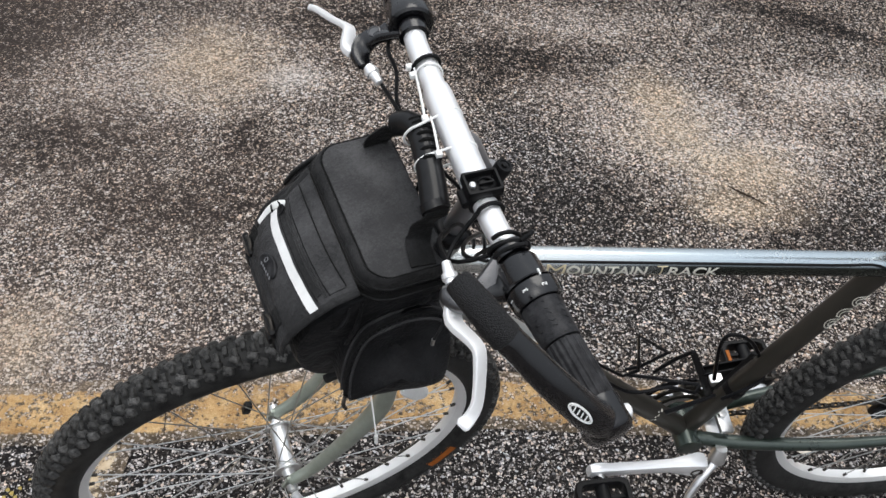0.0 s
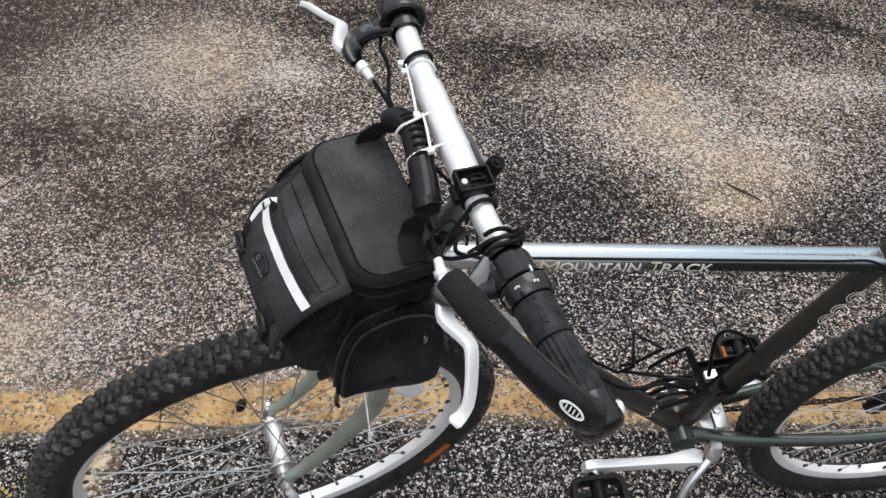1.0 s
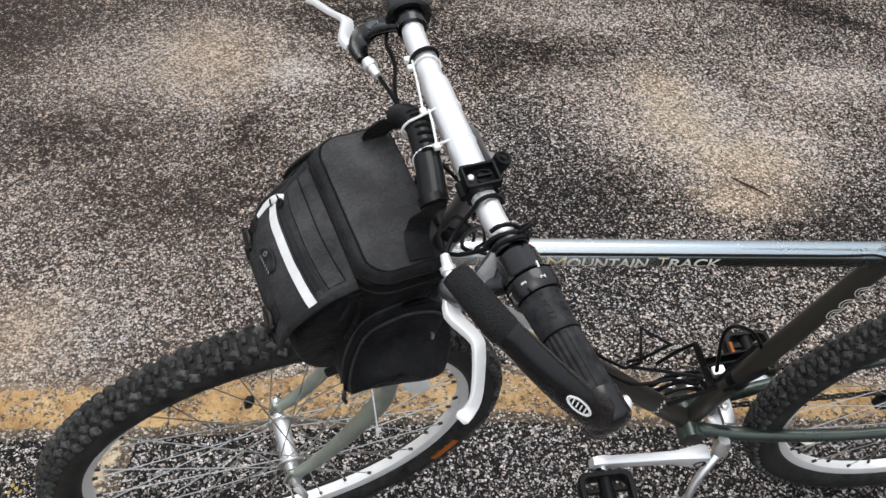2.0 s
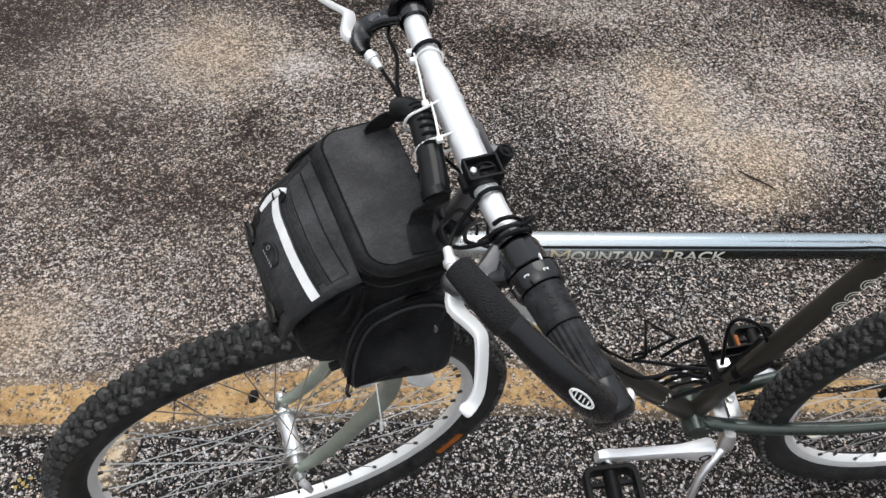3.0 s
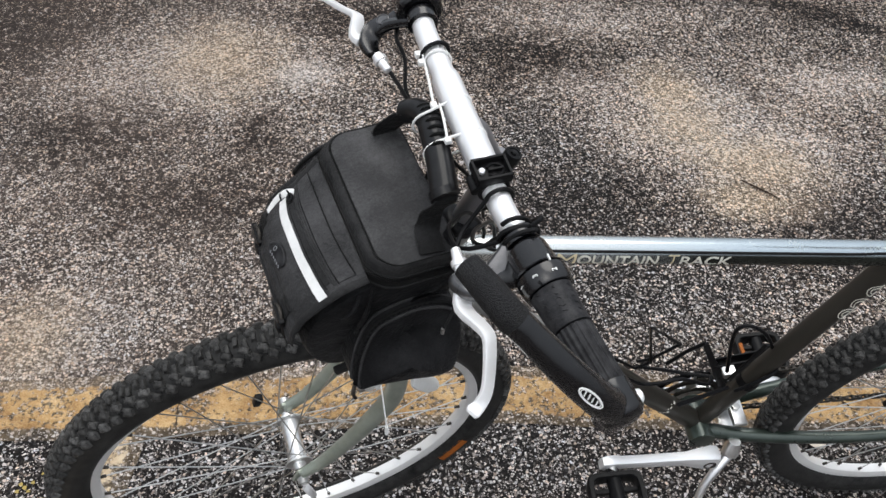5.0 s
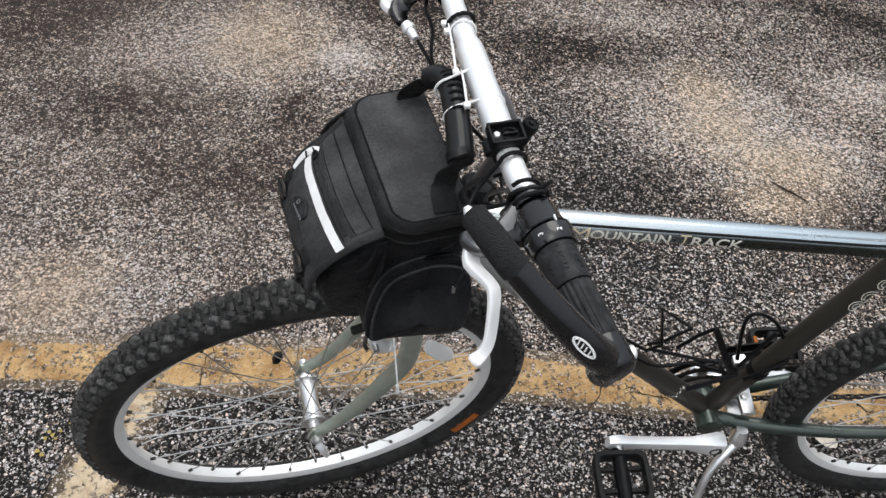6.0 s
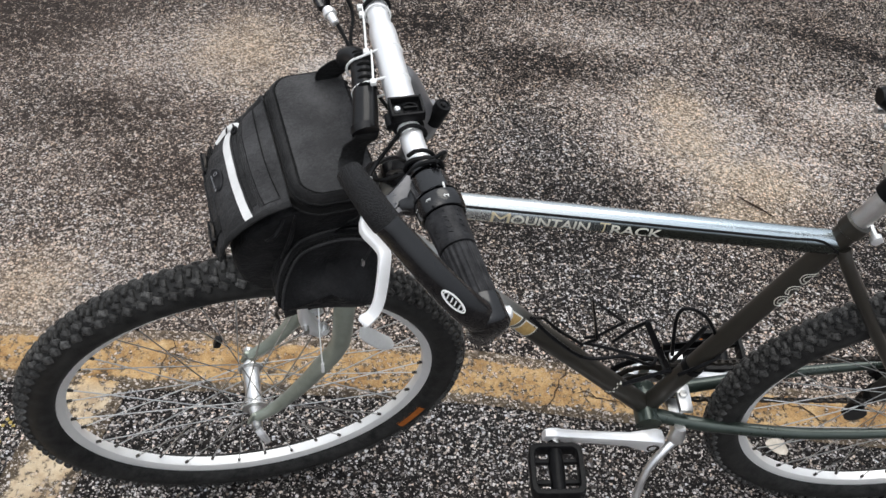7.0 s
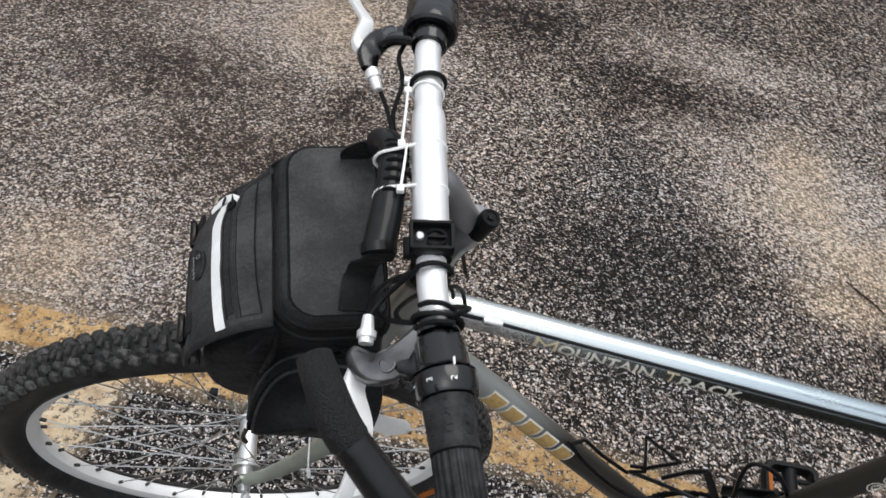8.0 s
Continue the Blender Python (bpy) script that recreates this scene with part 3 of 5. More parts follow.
for s in (-1, 1):
    part("chain_stay", Shape().tube([BB + Vector((0.012, s * 0.020, 0.006)), (0.10, s * 0.038, 0.293), (0.24, s * 0.056, 0.305), (0.41, s * 0.064, 0.328)], [0.0115, 0.0112, 0.0095, 0.0075], 16, 6), stay_green, bike, "glossy dark green chain stay")
    part("seat_stay", Shape().tube([(0.146, s * 0.014, 0.715), (0.17, s * 0.030, 0.675), (0.28, s * 0.052, 0.525), (0.42, s * 0.064, 0.340)], [0.009, 0.009, 0.0085, 0.007], 14, 6), frame_paint, bike)
    part("dropout", Shape().box(Matrix.Translation((0.422, s * 0.066, 0.333)), (0.034, 0.005, 0.04), 0.004), frame_paint, bike)
part("stay_bridge", Shape().tube([(0.205, -0.040, 0.628), (0.205, 0.040, 0.628)], 0.006, 12), frame_paint, bike)
part("seat_collar", Shape().lathe(SEAT_TOP - 0.012 * Vector((0.31, 0, 0.95)), (0.31, 0, 0.95), [(0, 0.0165), (0.001, 0.0178), (0.018, 0.0178), (0.019, 0.0150)]), frame_paint, bike, "dark bronze seat lug")
part("binder_bolt", Shape().lathe((0.178, -0.020, 0.738), (0, 1, 0), [(0, 0.004), (0.001, 0.0075), (0.008, 0.0075), (0.009, 0.004), (0.034, 0.004), (0.035, 0.0075), (0.042, 0.0075)], 14), alloy, bike, "silver binder bolt")
post_dir = Vector((0.31, 0, 0.95)).normalized()
part("seat_post", Shape().lathe(SEAT_TOP - 0.01 * post_dir, post_dir, [(0, 0.0128), (0.15, 0.0128), (0.152, 0.0145), (0.175, 0.0145), (0.18, 0.012)], 24), satin_alloy, bike, "silver seat post")
part("post_clamp", Shape().lathe(SEAT_TOP + 0.054 * post_dir, post_dir, [(0, 0.014), (0.002, 0.0185), (0.026, 0.0195), (0.028, 0.015)], 24), plastic, bike, "black sleeve round the seat post")
part("post_clamp", Shape().box(Matrix.Translation(SEAT_TOP + 0.094 * post_dir + Vector((-0.010, 0, 0))) @ pose(0, 0, 0, 0, 18, 0), (0.040, 0.036, 0.020), 0.005).lathe(SEAT_TOP + 0.104 * post_dir + Vector((-0.022, -0.010, -0.001)), post_dir, [(0, 0.004), (0.006, 0.004), (0.0065, 0.003)], 10), satin_alloy, bike, "silver saddle clamp")


def saddle():
    rings = []
    top = SEAT_TOP + 0.19 * post_dir
    for i in range(15):
        t = i / 14
        x = top.x - 0.125 + 0.27 * t
        half = 0.020 + 0.056 * max(0.0, (t - 0.30) / 0.70) ** 1.4
        if t > 0.93:
            half *= 0.9
        z = top.z + 0.018 + 0.010 * (2 * t - 1) ** 2
        th = 0.020 + 0.012 * t
        e = 0.5 if i in (0, 14) else 1.0
        rings.append([(x, half * e * math.cos(a), z + th * e * math.sin(a) * (0.7 if math.sin(a) > 0 else 1.0)) for a in (2 * math.pi * j / 20 for j in range(20))])
    return Shape().ring_strip(rings)


part("saddle", saddle(), matt_black, bike, "black padded saddle")
for s in (-1, 1):
    part("saddle_rail", Shape().tube([(0.10, s * 0.012, 0.925), (0.15, s * 0.02, 0.918), (0.26, s * 0.022, 0.918), (0.32, s * 0.035, 0.935)], 0.0035, 10, 4), steel, bike)


# wheels, made round their own centre
def tyre_shape(r_mid=0.3035, r_tube=0.0268):
    prof = []
    for j in range(22):
        a = 2 * math.pi * j / 22
        prof.append((r_tube * 0.96 * math.sin(a), r_mid + (r_tube if math.cos(a) > 0 else r_tube * 1.04) * math.cos(a)))
    return Shape().lathe((0, 0, 0), (0, 1, 0), prof, 96, loop=True)


def rim_shape():
    prof = [(-0.0118, 0.2830), (-0.0124, 0.2795), (-0.0106, 0.2725), (-0.0078, 0.2668), (0, 0.2652), (0.0078, 0.2668), (0.0106, 0.2725), (0.0124, 0.2795), (0.0118, 0.2830), (0.0095, 0.2830), (0.0095, 0.2755), (-0.0095, 0.2755), (-0.0095, 0.2830)]
    return Shape().lathe((0, 0, 0), (0, 1, 0), prof, 96, loop=True)


def knob_shape(sh, m, a, b, h):
    """A rubber block with worn, rounded shoulders."""
    rings_ = []
    for f, z in ((1.06, -0.001), (0.96, 0.45 * h), (0.82, 0.84 * h), (0.48, h)):
        rings_.append([m @ Vector((a * f * cx_, b * f * cy_, z)) for cx_, cy_ in ((-1, -0.8), (-0.8, -1), (0.8, -1), (1, -0.8), (1, 0.8), (0.8, 1), (-0.8, 1), (-1, 0.8))])
    return sh.ring_strip(rings_)


def knob_mesh(name, a, b, h):
    me = knob_shape(Shape(), Matrix.Identity(4), a, b, h).mesh(name, 50)
    me.materials.append(knob_rubber)
    return me


knob_mid, knob_side = knob_mesh("tread_knob", 0.0068, 0.0044, 0.0058), knob_mesh("tread_knob", 0.0064, 0.0050, 0.0060)


def on_tyre(a, lat, turn):
    """Pose on the tyre's surface: angle round the wheel, degrees to the side, turn of the block."""
    return (Matrix.Rotation(a, 4, "Y") @ Matrix.Translation((0, 0, 0.3045)) @ Matrix.Rotation(-radians(lat), 4, "X")
            @ Matrix.Translation((0, 0, 0.0252)) @ Matrix.Rotation(radians(turn), 4, "Z"))


tyre_mesh, rim_mesh = tyre_shape().mesh("tyre"), rim_shape().mesh("wheel")
nipple_mesh = Shape().lathe((0, 0, 0), (0, 0, 1), [(0, 0.0016), (0.001, 0.0025), (0.008, 0.0025), (0.010, 0.0018)], 8).mesh("spoke_nipple")


def wheel(name, m, hub_shape, flange, label, seed):
    w = part(name, rim_mesh, rim_alloy, bike, label, m=m)
    part("tyre", tyre_mesh, rubber, w, "black knobbly tyre")
    part("hub", hub_shape, satin_alloy, w, "silver hub")
    rnd = random.Random(seed)
    rows = 98
    small = Shape()
    for i in range(rows):
        for kind, lat in ((knob_mid, -24), (knob_mid, 24), (knob_side, -48), (None, 48)):
            a = 2 * math.pi * (i + (0.5 if lat in (24, -48) else 0.0)) / rows
            place = on_tyre(a, lat + rnd.uniform(-2, 2), rnd.uniform(-9, 9) + (26 if lat > 0 else -26))
            if kind:
                part("tread_knob", kind, rubber, w, m=place)
            else:
                knob_shape(small, place, 0.0064, 0.0050, 0.0060)
    for i in range(2 * rows):
        a = math.pi * (i + 0.25) / rows
        knob_shape(small, on_tyre(a, rnd.uniform(-2, 2) + (6 if i % 2 else -6), 90 + rnd.uniform(-6, 6)), 0.0064, 0.0032, 0.0050)
        knob_shape(small, on_tyre(a, 37 if i % 2 else -37, rnd.uniform(-10, 10)), 0.0044, 0.0026, 0.0040)
    tagged(part("tread_filling", small, knob_rubber, w, "small worn blocks between the rows of knobs"), kind="stuff")
    for i in range(36):
        side = -1 if i % 2 else 1
        a_rim = 2 * math.pi * i / 36
        lean_to = 1 if (i // 2) % 2 else -1
        a_hub = a_rim + lean_to * radians(68)
        p0 = Vector((flange * math.sin(a_hub), side * 0.031, flange * math.cos(a_hub)))
        p1 = Vector((0.2665 * math.sin(a_rim), side * 0.003, 0.2665 * math.cos(a_rim)))
        part("spoke", Shape().tube([p0, p1], 0.00088, 6), steel, w)
        part("spoke_nipple", nipple_mesh, chain_steel, w, m=Matrix.Translation(p1 + (p0 - p1).normalized() * 0.009) @ (p1 - p0).to_track_quat("Z", "Y").to_matrix().to_4x4())
    return w


front_hub = Shape().lathe((0, -0.046, 0), (0, 1, 0), [(0, 0.006), (0.001, 0.0085), (0.010, 0.010), (0.011, 0.0190), (0.0135, 0.0190), (0.016, 0.0130), (0.046, 0.0122), (0.076, 0.0130), (0.0785, 0.0190), (0.081, 0.0190), (0.082, 0.010), (0.091, 0.0085), (0.092, 0.006)])
front_wheel = wheel("front_wheel", STEER_M @ Matrix.Translation(FRONT), front_hub, 0.0185, "silver front rim with spokes and knobbly tyre", 1)
part("axle_nut", Shape().lathe((0, -0.068, 0), (0, 1, 0), [(0, 0.004), (0.001, 0.0078), (0.010, 0.0085), (0.011, 0.005), (0.125, 0.005), (0.126, 0.0085), (0.136, 0.0078), (0.137, 0.004)], 12), steel, front_wheel)
part("quick_release", Shape().tube([(0, -0.070, 0), (0.006, -0.076, -0.012), (0.012, -0.074, -0.042)], [0.006, 0.006, 0.0045], 10, 4, flat=0.6), alloy, front_wheel, "silver quick release lever")
part("tyre_print", Shape().ring_strip([[((0.3045 + 0.0272 * math.cos(radians(q))) * math.cos(a), -0.0264 * math.sin(radians(q)), (0.3045 + 0.0272 * math.cos(radians(q))) * math.sin(a)) for q in (122, 112, 102, 92)]
                                           for a in (radians(-25 - 1.3 * k) for k in range(11))], closed=False), orange, front_wheel, "orange printed band on the tyre wall")
part("wheel_magnet", Shape().box(pose(-0.038, 0.026, 0.110, 0, 20, 0), (0.010, 0.011, 0.020), 0.002), plastic, front_wheel, "black magnet clipped to a spoke")

rear_hub = Shape().lathe((0, -0.055, 0), (0, 1, 0), [(0, 0.006), (0.001, 0.009), (0.016, 0.011), (0.018, 0.0225), (0.022, 0.0225), (0.026, 0.015), (0.078, 0.015), (0.082, 0.0225), (0.086, 0.0225), (0.088, 0.012), (0.118, 0.010)])
rear_wheel = wheel("rear_wheel", Matrix.Translation(REAR + Vector((0.003, -0.014, -0.005))) @ Matrix.Rotation(radians(0.6), 4, "X") @ Matrix.Rotation(0.06, 4, "Y"), rear_hub, 0.0205, "silver rear rim with spokes and knobbly tyre", 2)
for i, (r, y) in enumerate(((0.056, 0.036), (0.050, 0.0405), (0.044, 0.045), (0.038, 0.0495), (0.032, 0.054), (0.027, 0.0585))):
    part("sprocket", Shape().lathe((0, y, 0), (0, 1, 0), [(0, 0.012), (0, r), (0.002, r), (0.002, 0.012)], 40), chain_steel, rear_wheel)

# cranks, rings, chain
crank_a = radians(13.0)
TIP = Vector((-0.172 * math.cos(crank_a), -0.076, 0.172 * math.sin(crank_a))) + BB


def crank_arm(tip, side):
    root = BB + Vector((0, side * 0.062, 0))
    d = (tip - root)
    sh = Shape()
    rings = []
    up = Vector((0, side, 0))
    ax = d.normalized()
    w = ax.cross(up).normalized()
    for t, half, th in ((-0.10, 0.011, 0.010), (-0.07, 0.0175, 0.0135), (0.0, 0.0200, 0.0145), (0.10, 0.0170, 0.0120), (0.25, 0.0112, 0.0085), (0.6, 0.0098, 0.0078), (0.90, 0.0100, 0.0078), (0.97, 0.0122, 0.0085), (1.04, 0.0116, 0.0084), (1.085, 0.0085, 0.007)):
        c = root + d * t
        ring = []
        for j in range(16):
            a = 2 * math.pi * j / 16
            cx, cy = math.cos(a), math.sin(a)
            f = (abs(cx) ** 4 + abs(cy) ** 4) ** -0.25
            ring.append(c + w * half * cx * f + up * th * cy * f)
        rings.append(ring)
    return sh.ring_strip(rings)


left_crank = part("crank_arm", crank_arm(TIP, -1), alloy, bike, "silver aluminium crank arm", 30)
part("crank_cap", Shape().lathe(BB + Vector((0.0, -0.0745, 0)), (0, -1, 0), [(0, 0.0100), (0.0025, 0.0100), (0.0027, 0.0075), (0.0012, 0.0070), (0.0012, 0.0)], 20), chain_steel, left_crank)
RTIP = BB + Vector((0.172 * math.cos(crank_a), 0.078, -0.172 * math.sin(crank_a)))
right_crank = part("crank_arm", crank_arm(RTIP, 1), satin_alloy, bike, "silver aluminium crank arm", 30)


def pedal(tip, side, name="pedal"):
    """Black plastic cage pedal: rounded cage, centre barrel, cross bars, spindle."""
    s = side
    m = Matrix.Translation(tip + Vector((0.002, s * 0.001, -0.006))) @ pose(0, 0, 0, 0, -4, 0)
    body = Shape()
    ring = []
    for j in range(44):
        a = 2 * math.pi * j / 44
        cx_, cy_ = math.cos(a), math.sin(a)
        f = (abs(cx_) ** 8 + abs(cy_) ** 8) ** -0.125
        ring.append((cx_ * f, cy_ * f, 0.0016 if j % 2 else 0.0))
    rings = [[m @ Vector((x * (0.041 - w), s * (0.056 + y * (0.042 - w)), z + (k if z > 0 else 0))) for x, y, k in ring] for w, z in ((0.0, -0.011), (0.0, 0.010), (0.0015, 0.012), (0.0075, 0.012), (0.009, 0.010), (0.009, -0.011))]
    body.ring_strip(rings, True, False, True)
    body.tube([m @ Vector((0, s * 0.0, 0)), m @ Vector((0, s * 0.016, 0)), m @ Vector((0, s * 0.05, 0)), m @ Vector((0, s * 0.092, 0))], [0.0095, 0.0100, 0.0125, 0.0110], 14)
    for y in (0.040, 0.074):
        body.box(m @ Matrix.Translation((0, s * y, -0.002)), (0.070, 0.007, 0.011), 0.002)
    ob = part(name, body, plastic, bike, "black plastic cage pedal")
    part("spindle", Shape().tube([tip + Vector((0, -s * 0.004, 0)), tip + Vector((0.004, s * 0.016, -0.004))], 0.0072, 12), steel, ob)
    for x in (-0.0335,) if side > 0 else ():
        part("reflector", Shape().box(m @ Matrix.Translation((x, s * 0.057, 0.0135)) @ pose(0, 0, 0, 0, 0, 0), (0.006, 0.040, 0.005), 0.001), orange, ob, "orange pedal reflector")
    return ob


pedal(TIP, -1)
pedal(RTIP, 1)
for r, y, t in ((0.068, 0.050, 0.0022), (0.055, 0.043, 0.002), (0.042, 0.036, 0.002)):
    sh = Shape()
    n = int(r * 600)
    rings = []
    prof_in = r * 0.76
    outer, inner = [], []
    for j in range(2 * n):
        a = math.pi * j / n
        rr = r * (1.0 if j % 2 else 0.955)
        outer.append((BB.x + rr * math.cos(a), BB.z + rr * math.sin(a)))
        inner.append((BB.x + prof_in * math.cos(a), BB.z + prof_in * math.sin(a)))
    rings = [[(a, y, b) for a, b in inner], [(a, y, b) for a, b in outer], [(a, y + t, b) for a, b in outer], [(a, y + t, b) for a, b in inner]]
    sh.ring_strip(rings, True, False, True)
    part("chain_ring", sh, chain_steel if r < 0.06 else matt_black, bike)
for k in range(5):
    a = 2 * math.pi * k / 5 + 0.3
    part("spider_arm", Shape().tube([BB + Vector((0, 0.054, 0)), BB + Vector((0.056 * math.cos(a), 0.050, 0.056 * math.sin(a)))], [0.011, 0.006], 10, flat=0.5, up=(0, 1, 0)), satin_alloy, bike)
chain = Shape()
for run, (za, zb) in enumerate(((0.055, 0.042), (-0.055, -0.098))):
    a, b = BB + Vector((0.0, 0.045, za)), REAR + Vector((0.0, 0.047, zb))
    n = 36
    for i in range(n):
        c = a + (b - a) * ((i + 0.5) / n)
        d = (b - a).normalized()
        ang = math.degrees(math.atan2(-d.z, d.x))
        for s in (-1, 1):
            off = 0.0032 if i % 2 else 0.0020
            chain.box(Matrix.Translation(c + Vector((0, s * off, 0))) @ pose(0, 0, 0, 0, ang, 0), (0.0150, 0.0012, 0.0078), 0.0005, 1)
        chain.lathe(c - Vector((0, 0.003, 0)) + d * 0.0062, (0, 1, 0), [(0, 0.0038), (0.006, 0.0038)], 8)
tagged(part("chain", chain, chain_steel, bike, "oily black chain"), kind="stuff")
part("front_derailleur", Shape().box(pose(0.052, 0.047, 0.392, 0, -14, 0), (0.085, 0.003, 0.030), 0.002).box(pose(0.052, 0.033, 0.390, 0, -14, 0), (0.085, 0.003, 0.036), 0.002), matt_black, bike, "black front derailleur cage")
part("derailleur_link", Shape().box(pose(0.024, 0.022, 0.398, 0, -16, 0), (0.020, 0.016, 0.014), 0.004), satin_alloy, bike, "silver derailleur link")
part("derailleur_clamp", Shape().lathe((0.040, 0, 0.405), (0.33, 0, 0.94), [(0, 0.0155), (0, 0.0172), (0.012, 0.0172), (0.012, 0.0155)], 20), matt_black, bike, "black clamp on the seat tube")
rd = part("rear_derailleur", Shape().box(pose(0.425, 0.075, 0.288, 0, 40, 0), (0.055, 0.024, 0.034), 0.008).box(pose(0.420, 0.060, 0.215, 0, 8, 0), (0.026, 0.012, 0.10), 0.004), plastic, bike, "black rear derailleur")
for z in (0.255, 0.178):
    part("jockey_wheel", Shape().lathe((0.420, 0.050, z), (0, 1, 0), [(0, 0.004), (0, 0.020), (0.006, 0.020), (0.006, 0.004)], 18), plastic, rd)

# kickstand
stand = part("kickstand", Shape().box(pose(0.054, -0.004, 0.318, 0, 6, 0), (0.023, 0.050, 0.009), 0.003).box(pose(0.053, -0.008, 0.268, 0, 6, 0), (0.026, 0.062, 0.012), 0.004).tube([(0.047, -0.044, 0.296), (0.046, -0.047, 0.284), (0.045, -0.051, 0.270)], [0.0095, 0.0125, 0.0135], 16), satin_alloy, bike, "silver aluminium kickstand")
part("bolt", Shape().lathe((0.052, 0.0, 0.322), (0, 0, 1), [(0, 0.007), (0.006, 0.007), (0.0065, 0.005)], 6), steel, stand)
foot = LEAN_M.inverted() @ Vector((-0.026, -0.235, 0.008))
part("stand_leg", Shape().tube([(0.042, -0.054, 0.268), (0.022, -0.070, 0.258), (0.001, -0.090, 0.228), (-0.010, -0.118, 0.175), (-0.018, -0.160, 0.105), foot], [0.0085, 0.0074, 0.0062, 0.0058, 0.0056, 0.0056], 14, 6), satin_alloy, stand, "bent silver stand leg")
part("rubber_foot", Shape().tube([foot + Vector((0.002, 0.006, 0.022)), foot], [0.0095, 0.0105], 12), rubber, stand)

# bottle cages: bent black rod
cage = part("bottle_cage", Shape().tube([(-0.228, -0.010, 0.540), (-0.201, 0.020, 0.498), (-0.172, 0.020, 0.466), (-0.132, 0.020, 0.432), (-0.112, 0.018, 0.449), (-0.141, 0.012, 0.555), (-0.082, 0.016, 0.499), (-0.112, 0.020, 0.456), (-0.128, 0.026, 0.440)], 0.0026, 8),
            matt_black, bike, "black rod bottle cage on the down tube")
part("cage_rod", Shape().tube([(-0.226, -0.010, 0.540), (-0.199, -0.020, 0.514), (-0.146, -0.022, 0.464), (-0.110, -0.022, 0.460), (-0.079, -0.020, 0.463), (-0.034, -0.018, 0.438), (-0.020, 0.0, 0.430)], 0.0029, 8, 3), matt_black, cage)
part("cage_rod", Shape().tube([(-0.128, 0.020, 0.436), (-0.085, 0.018, 0.424), (-0.052, 0.015, 0.416), (-0.020, 0.0, 0.428)], 0.0029, 8, 3), matt_black, cage)
part("cage_plate", Shape().tube([(-0.222, -0.004, 0.520), (-0.150, -0.004, 0.430), (-0.110, -0.004, 0.390)], 0.0085, 10, flat=0.32, up=(0.75, 0, 0.6)), plastic, cage, "black mounting plate")
seat_cage = part("bottle_cage", Shape().tube([(0.007, -0.004, 0.396), (-0.020, -0.003, 0.450), (-0.058, 0.0, 0.524)], [0.0062, 0.0058, 0.0046], 10, flat=0.45, up=(0, 1, 0)).tube([(-0.058, 0.0, 0.524), (-0.070, 0.010, 0.490), (-0.088, 0.016, 0.446)], 0.0030, 8), matt_black, bike, "black bottle cage on the seat tube")
part("cage_hoop", Shape().tube([(0.006, 0.006, 0.430), (-0.006, 0.016, 0.497), (-0.006, 0.018, 0.528), (0.008, 0.016, 0.536), (0.034, 0.012, 0.520), (0.056, 0.004, 0.486), (0.064, -0.014, 0.462), (0.040, -0.020, 0.440), (0.016, -0.018, 0.412)], 0.0030, 8, 4), matt_black, seat_cage)
part("cage_plate", Shape().tube([(-0.004, -0.017, 0.447), (0.020, -0.017, 0.540)], 0.0042, 10, flat=0.5), plastic, seat_cage)
part("cage_rod", Shape().tube([(-0.062, -0.018, 0.381), (-0.032, -0.020, 0.407), (0.000, -0.020, 0.430)], [0.0040, 0.0036, 0.0028], 8, 3), matt_black, seat_cage)

# axis of the handlebar
def bar(y, r=0.0, a=0.0):
    """Point on the handlebar's axis at y, or r away from it; a: degrees up from the front."""
    t = max(0.0, abs(y) - 0.11) / 0.19
    c = Vector((-0.439 + 0.020 * t, y, 0.982 + 0.002 * t))
    return c + r * Vector((-math.cos(radians(a)), 0, math.sin(radians(a))))


# cable along the top tube
def tt(x, y, dz):
    f = (x - TT_A.x) / (TT_B.x - TT_A.x)
    return (x, y, TT_A.z + (TT_B.z - TT_A.z) * f + dz)


part("cable", Shape().tube([tt(-0.36, -0.0126, 0.0124), tt(-0.15, -0.0124, 0.0122), tt(0.05, -0.0126, 0.0123), tt(0.115, -0.0128, 0.0122), (0.150, -0.021, 0.702)], 0.0018, 8, 4), cable_black, bike, "black brake cable along the top tube")
part("cable", Shape().tube([STEER_M @ bar(-0.140, 0.017, 120), STEER_M @ bar(-0.128, 0.024, 170), tt(-0.400, -0.040, 0.060), tt(-0.385, -0.018, 0.020), tt(-0.365, -0.0126, 0.0124)], 0.0021, 8, 6), cable_black, bike, "black cable housing")
part("cable_stop", Shape().lathe(tt(-0.365, -0.0126, 0.0124), (1, 0, -0.1), [(0, 0.0030), (0.001, 0.0045), (0.012, 0.0045), (0.020, 0.003)], 12), satin_alloy, bike)


# lettering on the frame
def on_tube(a, b, r, along, turn, flip=1):
    """Wrap flat letters round a tube from a to b; along: metres from a, turn: degrees round it."""
    a, b = Vector(a), Vector(b)
    d = (b - a).normalized()
    side = Vector((0, -1, 0))
    up = d.cross(side) * -1 if d.cross(side).z < 0 else d.cross(side)

    def fn(co):
        ang = radians(turn) + co.y / r
        return a + d * (along + flip * co.x) + (r + 0.0005 + co.z) * (math.cos(ang) * side + math.sin(ang) * up)
    return fn


